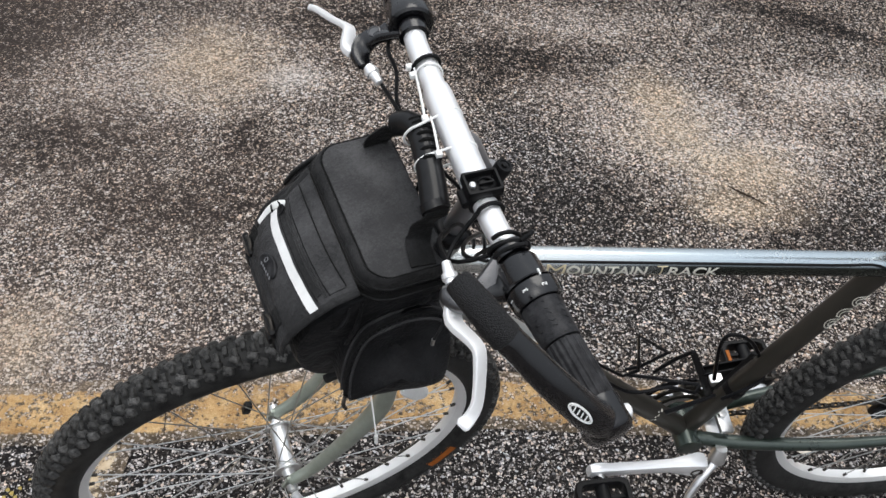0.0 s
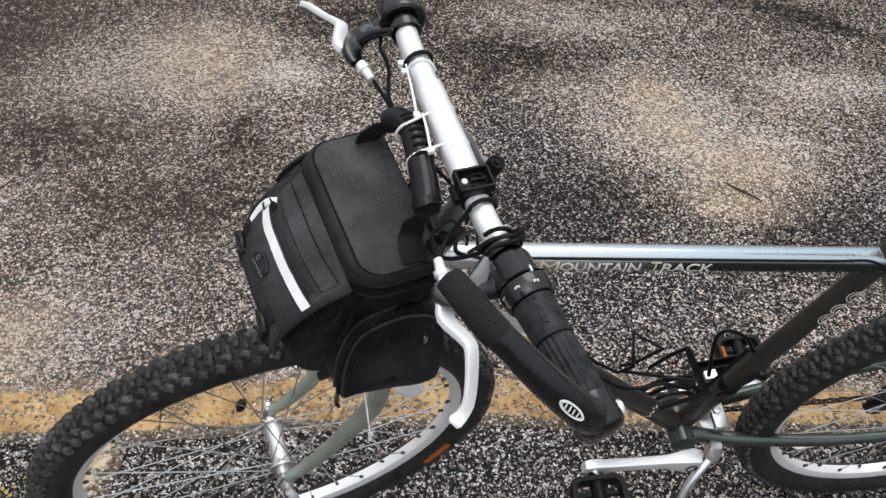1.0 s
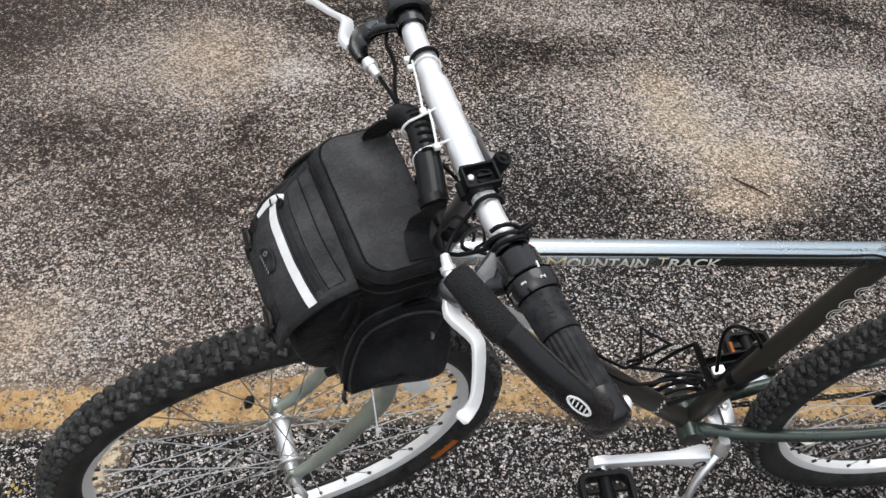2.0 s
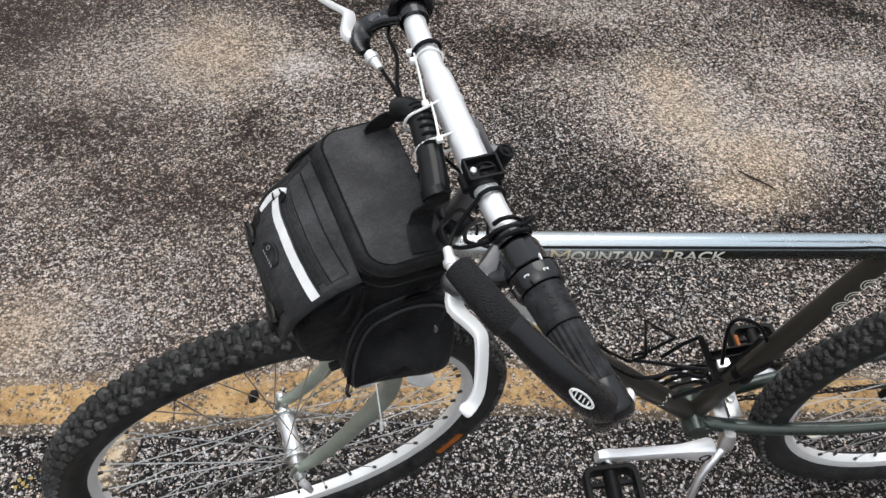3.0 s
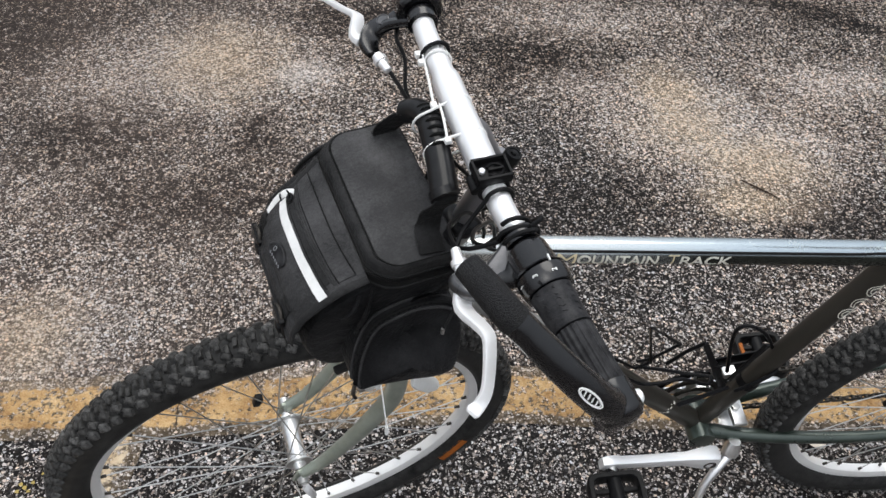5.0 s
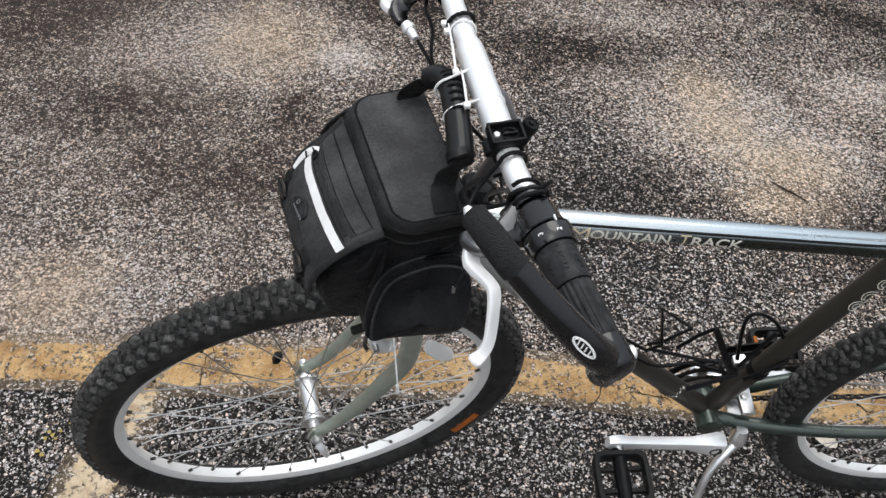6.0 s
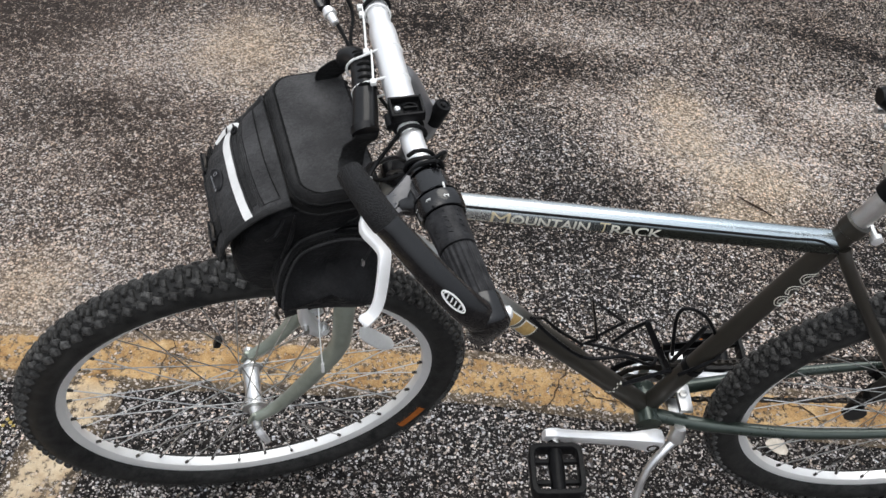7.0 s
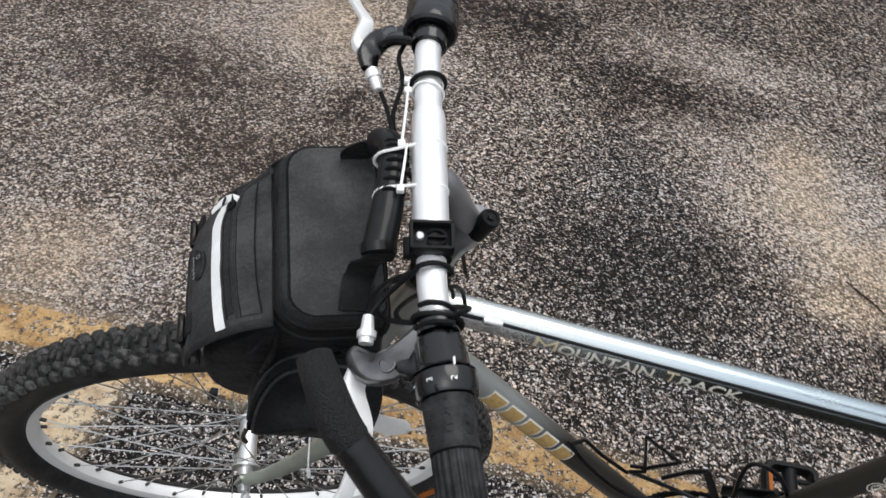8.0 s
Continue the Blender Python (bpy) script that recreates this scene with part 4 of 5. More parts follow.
letters = (("M", 0.0235, gold_letter, -0.2985, 0.023), ("OUNTAIN", 0.0180, cream, -0.2365, 0.098), ("T", 0.0235, gold_letter, -0.1690, 0.013), ("RACK", 0.0180, cream, -0.1275, 0.065))
for txt, size, mat_, at, wide in letters:
    part("frame_lettering", bend(lettering("frame_lettering", txt, size, mat_, 0.0, wide, 0.0003 if len(txt) > 1 else -0.0002), on_tube(TT_A, TT_B, 0.0162, at - TT_A.x, 2)), mat_, bike, "cream and gold lettering on the top tube")
part("frame_number", bend(lettering("frame_number", "820", 0.042, cream, 0.0006, 0.078), on_tube(BB, SEAT_TOP, 0.0150, 0.362, -36)), cream, bike, "hollow cream model number on the seat tube")
for k in range(5):
    d0 = 0.168 + 0.0335 * k
    for mat_, hx, hy, lift in ((cream, 0.0140, 0.0125, 0.0), (gold, 0.0118, 0.0103, 0.0004)):
        n = 8
        sh = Shape().ring_strip([[(-hx + 0.2 * v, v, lift), (hx + 0.2 * v, v, lift)] for v in (hy * (2 * j / n - 1) for j in range(n + 1))], closed=False, caps=False)
        part("frame_decal", bend(sh.mesh("frame_decal"), on_tube(DOWN_TOP, BB, 0.0166, d0, 14), 0), mat_, bike, "gold block decal with cream rim on the down tube")

rnd = random.Random(21)
for k in range(7):
    at_, wide, tall = 0.3555 + 0.0045 * rnd.uniform(-1, 1), rnd.uniform(0.0012, 0.0030), rnd.uniform(0.0012, 0.0030)
    dy = -0.014 + 0.0045 * k
    sh = Shape().ring_strip([[(at_ - wide, dy + v, 0), (at_ + wide, dy + 0.6 * v, 0)] for v in (-tall, 0, tall)], closed=False, caps=False)
    part("frame_decal", bend(sh.mesh("frame_decal"), on_tube(DOWN_TOP, BB, 0.0166, (BB - DOWN_TOP).length - 0.104 - 0.3555, 22), 0), cream, bike, "flaking pale sticker on the down tube")

# fork and brake
fork = part("fork", Shape().lathe(on_head(0.620), HEAD, [(0, 0.014), (0.004, 0.0185), (0.040, 0.0185), (0.046, 0.0165)]), sage_paint, bike, "grey-green unicrown steel fork", m=STEER_M)
for s in (-1, 1):
    part("fork_blade", Shape().tube([on_head(0.632) + Vector((0, s * 0.008, 0)), on_head(0.622) + Vector((0.0, s * 0.032, 0)), on_head(0.592) + Vector((0.004, s * 0.046, 0)), (-0.503, s * 0.051, 0.52), (-0.537, s * 0.053, 0.455), (-0.571, s * 0.053, 0.400), (-0.602, s * 0.053, 0.360), (-0.629, s * 0.053, 0.340)], [0.0155, 0.0150, 0.0142, 0.0134, 0.0120, 0.0104, 0.0090, 0.0078], 18, 6), sage_paint, fork)
    part("dropout", Shape().box(pose(-0.630, s * 0.053, 0.334, 0, 20, 0), (0.022, 0.006, 0.030), 0.004), sage_paint, fork)
    boss = on_head(0.56) + Vector((-0.016, s * 0.040, 0))
    arm = part("brake_arm", Shape().tube([boss + Vector((-0.004, 0, -0.01)), boss + Vector((-0.016, s * 0.004, 0.012)), boss + Vector((-0.022, s * 0.004, 0.050)), boss + Vector((-0.018, s * 0.0, 0.085))], [0.010, 0.0095, 0.007, 0.006], 12, 4), alloy, fork, "silver cantilever brake arm")
    part("brake_pad", Shape().box(Matrix.Translation(boss + Vector((-0.020, -s * 0.018, 0.022))) @ pose(0, 0, 0, 0, -20, 0), (0.052, 0.010, 0.011), 0.003), rubber, arm)
    part("pad_bolt", Shape().tube([boss + Vector((-0.020, -s * 0.012, 0.022)), boss + Vector((-0.020, s * 0.022, 0.024))], 0.004, 10), steel, arm)
part("brake_yoke", Shape().box(pose(-0.536, -0.020, 0.560, 0, -19, 8), (0.034, 0.010, 0.014), 0.004).tube([(-0.546, -0.030, 0.580), (-0.534, -0.032, 0.556), (-0.527, -0.030, 0.520)], [0.007, 0.0075, 0.006], 12, 4).lathe((-0.524, -0.036, 0.548), (0.3, -0.9, 0.2), [(0, 0.0085), (0.006, 0.0085), (0.008, 0.006), (0.012, 0.005)], 14), lever_alloy, fork, "polished brake hardware")
part("brake_reflector", Shape().box(Matrix.Translation(on_head(0.60) + Vector((-0.040, 0, 0))) @ pose(0, 0, 0, 0, -19, 0), (0.010, 0.040, 0.012), 0.003), alloy, fork)
for z in (0.655, 0.806):
    part("headset_cup", Shape().lathe(on_head(z), HEAD, [(0, 0.0165), (0.002, 0.0205), (0.010, 0.0215), (0.014, 0.0185), (0.015, 0.015)]), matt_black, bike, "black headset cup")
stem = part("stem", Shape().lathe(on_head(0.818), HEAD, [(0, 0.0115), (0.060, 0.0115), (0.064, 0.0142), (0.096, 0.0142), (0.100, 0.0115)], 24)
            .tube([on_head(0.898), on_head(0.908) + Vector((-0.014, -0.002, 0.010)), (-0.424, -0.006, 0.964), (-0.440, -0.007, 0.978)], [0.0122, 0.0122, 0.0120, 0.0115], 18, 5), stem_grey, bike, "grey quill stem", m=STEER_M)
part("stem_cap", Shape().lathe(on_head(0.900) + Vector((0.002, -0.010, 0)), HEAD, [(0, 0.0084), (0.018, 0.0084), (0.0185, 0.0092), (0.0265, 0.0092), (0.028, 0.0084), (0.028, 0.0064), (0.0268, 0.0060), (0.0268, 0.0034), (0.029, 0.0030), (0.0295, 0.0)], 24), plastic, stem, "black rubber cap on the stem bolt")


# handlebar
handlebar = part("handlebar", Shape().tube([bar(y) for y in (-0.303, -0.24, -0.17, -0.125, -0.105, -0.068, -0.063, 0.043, 0.049, 0.105, 0.125, 0.17, 0.24, 0.300)], [0.0111] * 4 + [0.0112, 0.0114, 0.0140, 0.0140, 0.0114, 0.0112] + [0.0111] * 4, 28, 3), alloy, bike, "polished silver aluminium handlebar", 30, m=STEER_M)


def ribbed_grip(y0, y1, r, ribs):
    d = (bar(y1) - bar(y0))
    ax = d.normalized()
    u = Vector((0, 0, 1))
    u = (u - ax * u.dot(ax)).normalized()
    w = ax.cross(u)
    rings = []
    for t, f in ((0, 0.90), (0.02, 1.0), (0.96, 1.0), (1.0, 0.92)):
        c = bar(y0) + d * t
        ring = []
        for j in range(ribs * 4):
            a = 2 * math.pi * j / (ribs * 4)
            rr = r * f * (1.0 if j % 4 in (0, 1) else 0.945)
            ring.append(c + rr * (math.cos(a) * u + math.sin(a) * w))
        rings.append(ring)
    return Shape().ring_strip(rings)


for s in (-1, 1):
    out_by = 0.0115 if s < 0 else 0.0
    ax = (bar(s * 0.20) - bar(s * 0.14)).normalized()
    drum = [(0, 0.0125), (0.002, 0.0165), (0.005, 0.0180), (0.024, 0.0190), (0.027, 0.0205), (0.029, 0.0222)] if s < 0 else [(0, 0.0125), (0.0006, 0.0215), (0.003, 0.0238), (0.014, 0.0244), (0.0155, 0.0236), (0.026, 0.0236), (0.029, 0.0225)]
    hous = part("shifter", Shape().lathe(bar(s * (0.1380 + out_by)), ax, drum, 40)
                .tube([bar(s * (0.1485 + out_by), 0.012, -50), bar(s * (0.1545 + out_by), 0.024, -42), bar(s * (0.1505 + out_by), 0.036, -30)], [0.012, 0.011, 0.007], 14, 4), gloss_black, bike, "black twist shifter housing", m=STEER_M)
    part("number_ring", Shape().lathe(bar(s * (0.1680 + out_by)), ax, [(0, 0.0200), (0.0008, 0.0222), (0.0035, 0.0226), (0.0150, 0.0218), (0.0172, 0.0205), (0.0176, 0.0160)], 44), gloss_black, hous, "smooth black numbered ring")
    part("twist_grip", Shape().lathe(bar(s * (0.1855 + out_by)), ax, [(0, 0.015), (0.0005, 0.0182), (0.004, 0.0180), (0.031, 0.0167), (0.034, 0.0172), (0.0365, 0.0168), (0.037, 0.014)], 40), grip_rubber, hous, "black rubber twist grip")
    rnd = random.Random(11)
    for a in range(30, 390, 45):
        for k in range(5):
            y, da = 0.1900 + out_by + 0.0053 * k, rnd.uniform(5, 9)
            part("grip_emboss", Shape().tube([bar(s * y, 0.0178 - 0.0013 * k / 5, a - da), bar(s * (y + rnd.uniform(-0.0015, 0.0020)), 0.0181 - 0.0013 * k / 5, a), bar(s * (y + 0.001), 0.0178 - 0.0013 * k / 5, a + da)], 0.0006, 6), grip_rubber, hous)
    part("grip", ribbed_grip(s * (0.2225 + out_by), s * 0.298, 0.0165, 20), grip_rubber, bike, "black ribbed rubber grip", 25, m=STEER_M)
    # brake lever
    left = s < 0
    body = part("lever_body", Shape()
                .tube([bar(s * (0.1315 + out_by), 0.007, -10), (-0.453, s * (0.1415 + out_by), 0.974), (-0.468, s * (0.1515 + out_by), 0.964), (-0.481, s * (0.1515 + out_by), 0.956), (-0.488, s * (0.1405 + out_by), 0.951), (-0.487, s * (0.125 if s > 0 else 0.146), 0.951)], [k * (1.0 if left else 0.92) for k in (0.0085, 0.0100, 0.0118, 0.0118, 0.0112, 0.0075)], 20, 5, flat=0.55, up=(0.35, 0, 0.94), square=4.0), dark_grey if left else gloss_black, bike, "dark grey brake lever bracket" if left else "black brake lever bracket", m=STEER_M)
    part("lever_clamp", Shape().lathe(bar(s * (0.1230 + out_by)), ax, [(0, 0.0118), (0.001, 0.0152), (0.0135, 0.0156), (0.0145, 0.0118)], 24), gloss_black, body, "black clamp band")
    part("pivot_bolt", Shape().lathe((-0.470, s * (0.1530 + out_by), 0.9690), (-0.3, 0, 0.95), [(0, 0.0066), (0.0018, 0.0066), (0.0020, 0.0056), (0.0012, 0.0052), (0.0012, 0.0)], 20), dark_grey, body)
    blade = ([(-0.488, -0.158, 0.949), (-0.493, -0.174, 0.946), (-0.486, -0.202, 0.957), (-0.486, -0.216, 0.957), (-0.495, -0.243, 0.939), (-0.503, -0.252, 0.930), (-0.510, -0.2555, 0.9265), (-0.513, -0.257, 0.925)] if left else
             [(-0.492, 0.146, 0.950), (-0.496, 0.158, 0.949), (-0.491, 0.172, 0.957), (-0.492, 0.181, 0.956), (-0.499, 0.210, 0.941), (-0.506, 0.244, 0.925), (-0.509, 0.256, 0.918), (-0.510, 0.2585, 0.917)])
    part("lever_blade", Shape().tube(blade, [0.0080, 0.0082, 0.0068, 0.0059, 0.0053, 0.0054, 0.0066, 0.0044], 20, 3, flat=0.55, up=(0.45, 0, 0.9), square=5.0), lever_alloy, body, "silver brake lever blade", 26)
    part("barrel_adjuster", Shape().lathe((-0.485, s * (0.142 if left else 0.121), 0.954), Vector((0.06, 0.9, 0.12) if left else (0.24, -0.8, -0.1)), [(0, 0.0055), (0.004, 0.0055), (0.0045, 0.0072), (0.0095, 0.0072), (0.0100, 0.0052), (0.021, 0.0042), (0.022, 0.003)], 16), alloy, body, "silver cable adjuster")

# index line on the left shifter housing and numerals on its ring
part("index_mark", Shape().box(Matrix.Translation(bar(-0.1772, 0.0213, 102)) @ pose(0, 0, 0, 0, 12, 0), (0.0013, 0.0075, 0.0016), 0.0), white_plastic, handlebar, "white index line")
for txt, a in (("2", 97), ("3", 55), ("1", 12)):
    me = lettering("gear_number", txt, 0.0064, white_plastic, 0.0, 0.0, 0.0001)
    nrm = (bar(-0.18, 1.0, a) - bar(-0.18)).normalized()
    xd = Vector((0, 1, 0))
    yd = nrm.cross(xd)
    rot = Matrix((xd, yd, nrm)).transposed()
    spot = bar(-0.1890, 0.0228, a)
    part("gear_number", bend(me, lambda co, c=spot, r=rot: c + r @ co), white_plastic, handlebar, "white gear numeral")

# left bar end
be = [Vector(p) for p in ((-0.420, -0.302, 0.962), (-0.423, -0.304, 0.985), (-0.440, -0.300, 1.0065), (-0.464, -0.284, 1.033), (-0.487, -0.262, 1.057), (-0.499, -0.249, 1.0685), (-0.509, -0.229, 1.0755), (-0.5165, -0.209, 1.0765))]
BE_RADII = [0.0138, 0.0146, 0.0140, 0.0128, 0.0116, 0.0112, 0.0108, 0.0096]
bar_end = part("bar_end", Shape().tube(be, BE_RADII, 24, 14), gloss_black, bike, "satin black angled bar end", m=STEER_M)
part("bar_end_clamp", Shape().lathe(bar(-0.286), (0.1, -1, 0), [(0, 0.0130), (0.002, 0.0180), (0.026, 0.0178), (0.030, 0.0150), (0.032, 0.0095), (0.0325, 0.0)], 28), gloss_black, bar_end)
part("clamp_bolt", Shape().lathe((-0.404, -0.300, 0.982), (1, -0.1, 0), [(0, 0.0065), (0.006, 0.0065), (0.008, 0.004)], 12), alloy, bar_end, "silver clamp bolt")
sleeve = Shape()
pts, rad = spline(be[4:], BE_RADII[4:], 10)
sleeve.tube(pts[7:] + [pts[-1] + (pts[-1] - pts[-2]).normalized() * 0.002], [r + 0.0008 for r in rad[7:]] + [0.0055], 28)
part("textured_sleeve", sleeve, sleeve_rubber, bar_end, "black textured rubber sleeve")

# oval badge on the bar end: ring and plain bars, laid on the tube
be_pts, be_rad = spline(be, BE_RADII, 14)


def on_bar_end(along, across, lift=0.0002):
    """Point on the bar end's surface: metres along the tube from the badge's middle and across it."""
    k, left_over = BADGE_AT, along
    step = 1 if along >= 0 else -1
    while 0 < k < len(be_pts) - 1 and abs(left_over) > (be_pts[k + step] - be_pts[k]).length:
        left_over -= step * (be_pts[k + step] - be_pts[k]).length
        k += step
    d = (be_pts[k + 1] - be_pts[k - 1]).normalized()
    n = (BADGE_FACE - d * BADGE_FACE.dot(d)).normalized()
    a = across / be_rad[k]
    return be_pts[k] + d * left_over + (be_rad[k] + lift) * (math.cos(a) * n + math.sin(a) * d.cross(n))


BADGE_FACE = Vector((-0.28, -0.74, 0.61))
BADGE_AT = min(range(len(be_pts)), key=lambda k: (be_pts[k] - Vector((-0.4490, -0.2955, 1.0175))).length)
for grow, thick in ((1.0, 0.0007), (0.86, 0.0004)):
    part("badge_ring", Shape().tube([on_bar_end(grow * 0.0125 * math.cos(a), grow * 0.0040 * math.sin(a)) for a in (2 * math.pi * j / 36 for j in range(36))], thick, 6, loop=True), white_plastic, bar_end, "white oval badge outline")
for k in range(4):
    c = -0.0066 + 0.0044 * k
    part("badge_bar", Shape().tube([on_bar_end(c - 0.0009, -0.0020), on_bar_end(c, 0.0), on_bar_end(c + 0.0009, 0.0020)], 0.0006, 6), white_plastic, bar_end)

# black clamp block on the bar
cl = part("light_bracket", Shape().lathe(bar(-0.088), (0, 1, 0), [(0, 0.0120), (0.001, 0.0150), (0.021, 0.0150), (0.022, 0.0120)], 24), plastic, bike, "black plastic bracket clamped to the handlebar", m=STEER_M)
TOP = bar(-0.077, 0.0130, 85)
part("bracket_plate", Shape().box(Matrix.Translation(TOP + Vector((0, 0, -0.001))), (0.032, 0.024, 0.004), 0.001), plastic, cl)
for dx, dy, sx_, sy_ in ((0, -0.0108, 0.032, 0.0024), (0, 0.0108, 0.032, 0.0024), (-0.0148, 0, 0.0024, 0.024), (0.0148, 0, 0.0024, 0.024)):
    part("bracket_rib", Shape().box(Matrix.Translation(TOP + Vector((dx, dy, 0.0035))), (sx_, sy_, 0.009), 0.0007), plastic, cl)
part("bracket_rib", Shape().tube([TOP + Vector((-0.001 + 0.0075 * math.cos(a) + 0.0045, 0.0068 * math.sin(a), 0.0030)) for a in (radians(q) for q in range(-150, 151, 20))], 0.0011, 6), plastic, cl)
part("bracket_rib", Shape().box(Matrix.Translation(TOP + Vector((0.004, 0.0, 0.002))), (0.014, 0.0018, 0.006), 0.0005), plastic, cl)
part("screw", Shape().lathe(TOP + Vector((-0.0085, 0.001, 0.001)), (0, 0, 1), [(0, 0.0030), (0.003, 0.0030), (0.0038, 0.0020), (0.0032, 0.0012), (0.0032, 0.0)], 14), alloy, cl, "small silver screw")
part("clamp_nut", Shape().lathe(bar(-0.079, 0.0170, 20) + Vector((0, -0.008, -0.004)), (0, 1, 0), [(0, 0.0035), (0.001, 0.0052), (0.016, 0.0052), (0.017, 0.0035)], 14), plastic, cl)

# cable housings
def coil(y0, y1, turns, r, phase=0.0):
    n = int(turns * 14)
    return [bar(y0 + (y1 - y0) * i / n, r * (1 + 0.10 * math.sin(i * 1.1)), phase + 360 * turns * i / n) for i in range(n + 1)]


def housing(path):
    return part("cable", Shape().tube(path, 0.0021, 8, 5), cable_black, bike, "black cable housing", m=STEER_M)


housing([(-0.483, -0.121, 0.957), (-0.472, -0.108, 0.963)] + [tuple(p) for p in coil(-0.100, -0.094, 0.55, 0.0145, 20)] + [(-0.420, -0.080, 0.950), (-0.430, -0.05, 0.90)])
housing([tuple(p) for p in coil(-0.130, -0.146, 2.2, 0.0160, 40)] + [(-0.470, -0.120, 0.950), (-0.478, -0.085, 0.925), (-0.450, -0.050, 0.895)])
housing([(-0.483, -0.119, 0.956), (-0.478, -0.092, 0.938), (-0.462, -0.060, 0.905), (-0.430, -0.030, 0.87), (-0.405, -0.020, 0.82), (-0.40, -0.016, 0.795)])
housing([(-0.479, 0.106, 0.951), (-0.470, 0.085, 0.940), (-0.462, 0.050, 0.930), (-0.455, 0.020, 0.910), (-0.478, 0.005, 0.84), (-0.500, 0.0, 0.76), (-0.505, 0.0, 0.68)])
housing([(-0.450, 0.160, 0.966), (-0.458, 0.142, 0.963), (-0.462, 0.128, 0.962), (-0.458, 0.112, 0.950), (-0.465, 0.075, 0.935), (-0.440, 0.030, 0.90), (-0.40, 0.02, 0.84), (-0.385, 0.02, 0.78)])
housing([(-0.460, -0.128, 0.962), (-0.462, -0.110, 0.945), (-0.440, -0.070, 0.90), (-0.40, -0.03, 0.84), (-0.385, -0.02, 0.77)])
part("cable", Shape().tube([bar(0.080, 0.0145, a) + Vector((0, 0.004 * math.sin(radians(a * 0.5)), 0)) for a in range(0, 360, 24)], 0.0022, 8, loop=True), cable_black, bike, "black cable loop round the handlebar", m=STEER_M)
part("sensor", Shape().tube([(-0.470, -0.034, 0.512), (-0.462, -0.030, 0.499), (-0.442, -0.019, 0.456), (-0.424, -0.006, 0.418), (-0.414, -0.001, 0.398)], [0.0070, 0.0108, 0.0118, 0.0100, 0.0044], 16, 4, flat=0.35, up=(0.2, -0.5, 0.85), square=4.0), white_plastic, fork, "pale plastic pod behind the fork")
part("cable_tail", Shape().tube([(-0.528, -0.052, 0.660), (-0.533, -0.092, 0.652), (-0.535, -0.118, 0.630), (-0.535, -0.127, 0.612)], 0.0010, 6, 4).tube([(-0.535, -0.126, 0.614), (-0.535, -0.128, 0.597)], 0.0021, 8), white_plastic, fork, "thin brake cable tail with a pale crimped end")


# ---- handlebar bag ----
BAG = Vector((-0.550, -0.027, 0.780))
BAG_M = LEAN_M @ STEER_M
bag = thing("handlebar_bag", BAG_M @ Matrix.Translation(BAG), "faded black nylon handlebar bag with white reflective stripe tied to handlebar", "bag")
# the bag hangs a little askew to the bar
BAG_TURN = Matrix.Translation((-0.54, -0.10, 0)) @ Matrix.Rotation(radians(4.5), 4, "Z") @ Matrix.Translation((0.54, 0.10, 0))
TO_BAG = Matrix.Translation(-BAG) @ BAG_TURN


def bag_part(name, shape, mat, label="", parent=None, sharp=38):
    return part(name, shape, mat, parent or bag, label, sharp, m=TO_BAG if parent is None else None)


def smooth_profile(pts, steps=5, loop=True):
    p, _ = spline([Vector((a, 0, b)) for a, b in pts], [0] * len(pts), steps, loop)
    return [(q.x, q.z) for q in p]


def sag(x, y, z):
    """Soft dents of stuffed cloth, in metres."""
    return 0.0022 * noise.noise(Vector((x * 26, y * 26, z * 26))) + 0.0009 * noise.noise(Vector((x * 70 + 5, y * 70, z * 70)))


NEAR_Y, FAR_Y = -0.104, 0.054
body_prof = smooth_profile([(-0.474, 0.782), (-0.468, 0.850), (-0.472, 0.893), (-0.500, 0.899), (-0.545, 0.897), (-0.585, 0.884), (-0.611, 0.858), (-0.619, 0.818), (-0.606, 0.780), (-0.586, 0.766), (-0.550, 0.764)], 6)
cx, cz = -0.545, 0.835
rings = []
for y, f in ((NEAR_Y - 0.002, 0.90), (NEAR_Y + 0.001, 0.965), (NEAR_Y + 0.010, 1.0), (-0.080, 1.008), (-0.055, 1.014), (-0.027, 1.018), (0.0, 1.014), (0.022, 1.008), (FAR_Y - 0.018, 0.985), (FAR_Y - 0.006, 0.94), (FAR_Y, 0.86)):
    rings.append([(cx + (x - cx) * f + sag(x, y, z), y + 0.6 * sag(z, x, y), cz + (z - cz) * f + sag(y, z, x)) for x, z in body_prof])
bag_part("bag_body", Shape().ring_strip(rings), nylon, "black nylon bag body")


def lid_outline(grow, n=8):
    """Plan of the lid: round corners in front, tight ones behind."""
    x0, x1, y0, y1 = -0.542 - grow, -0.469 + 0.4 * grow, -0.105 - grow, 0.057 + grow
    out_ = []
    for qx, qy, a0, r in ((x1, y1, 0, 0.008), (x0, y1, 90, 0.021 + grow), (x0, y0, 180, 0.021 + grow), (x1, y0, 270, 0.008)):
        ox, oy = (qx - r if qx == x1 else qx + r), (qy - r if qy == y1 else qy + r)
        for k in range(n + 1):
            a = radians(a0 + 90 * k / n)
            out_.append((ox + r * math.cos(a), oy + r * math.sin(a)))
    # more points on the long sides, so that they can sag
    dense = []
    for (ax_, ay_), (bx_, by_) in zip(out_, out_[1:] + out_[:1]):
        k = max(1, int(math.hypot(bx_ - ax_, by_ - ay_) / 0.008))
        dense += [(ax_ + (bx_ - ax_) * i / k, ay_ + (by_ - ay_) * i / k) for i in range(k)]
    return dense


LID_MID = (-0.5055, -0.024)


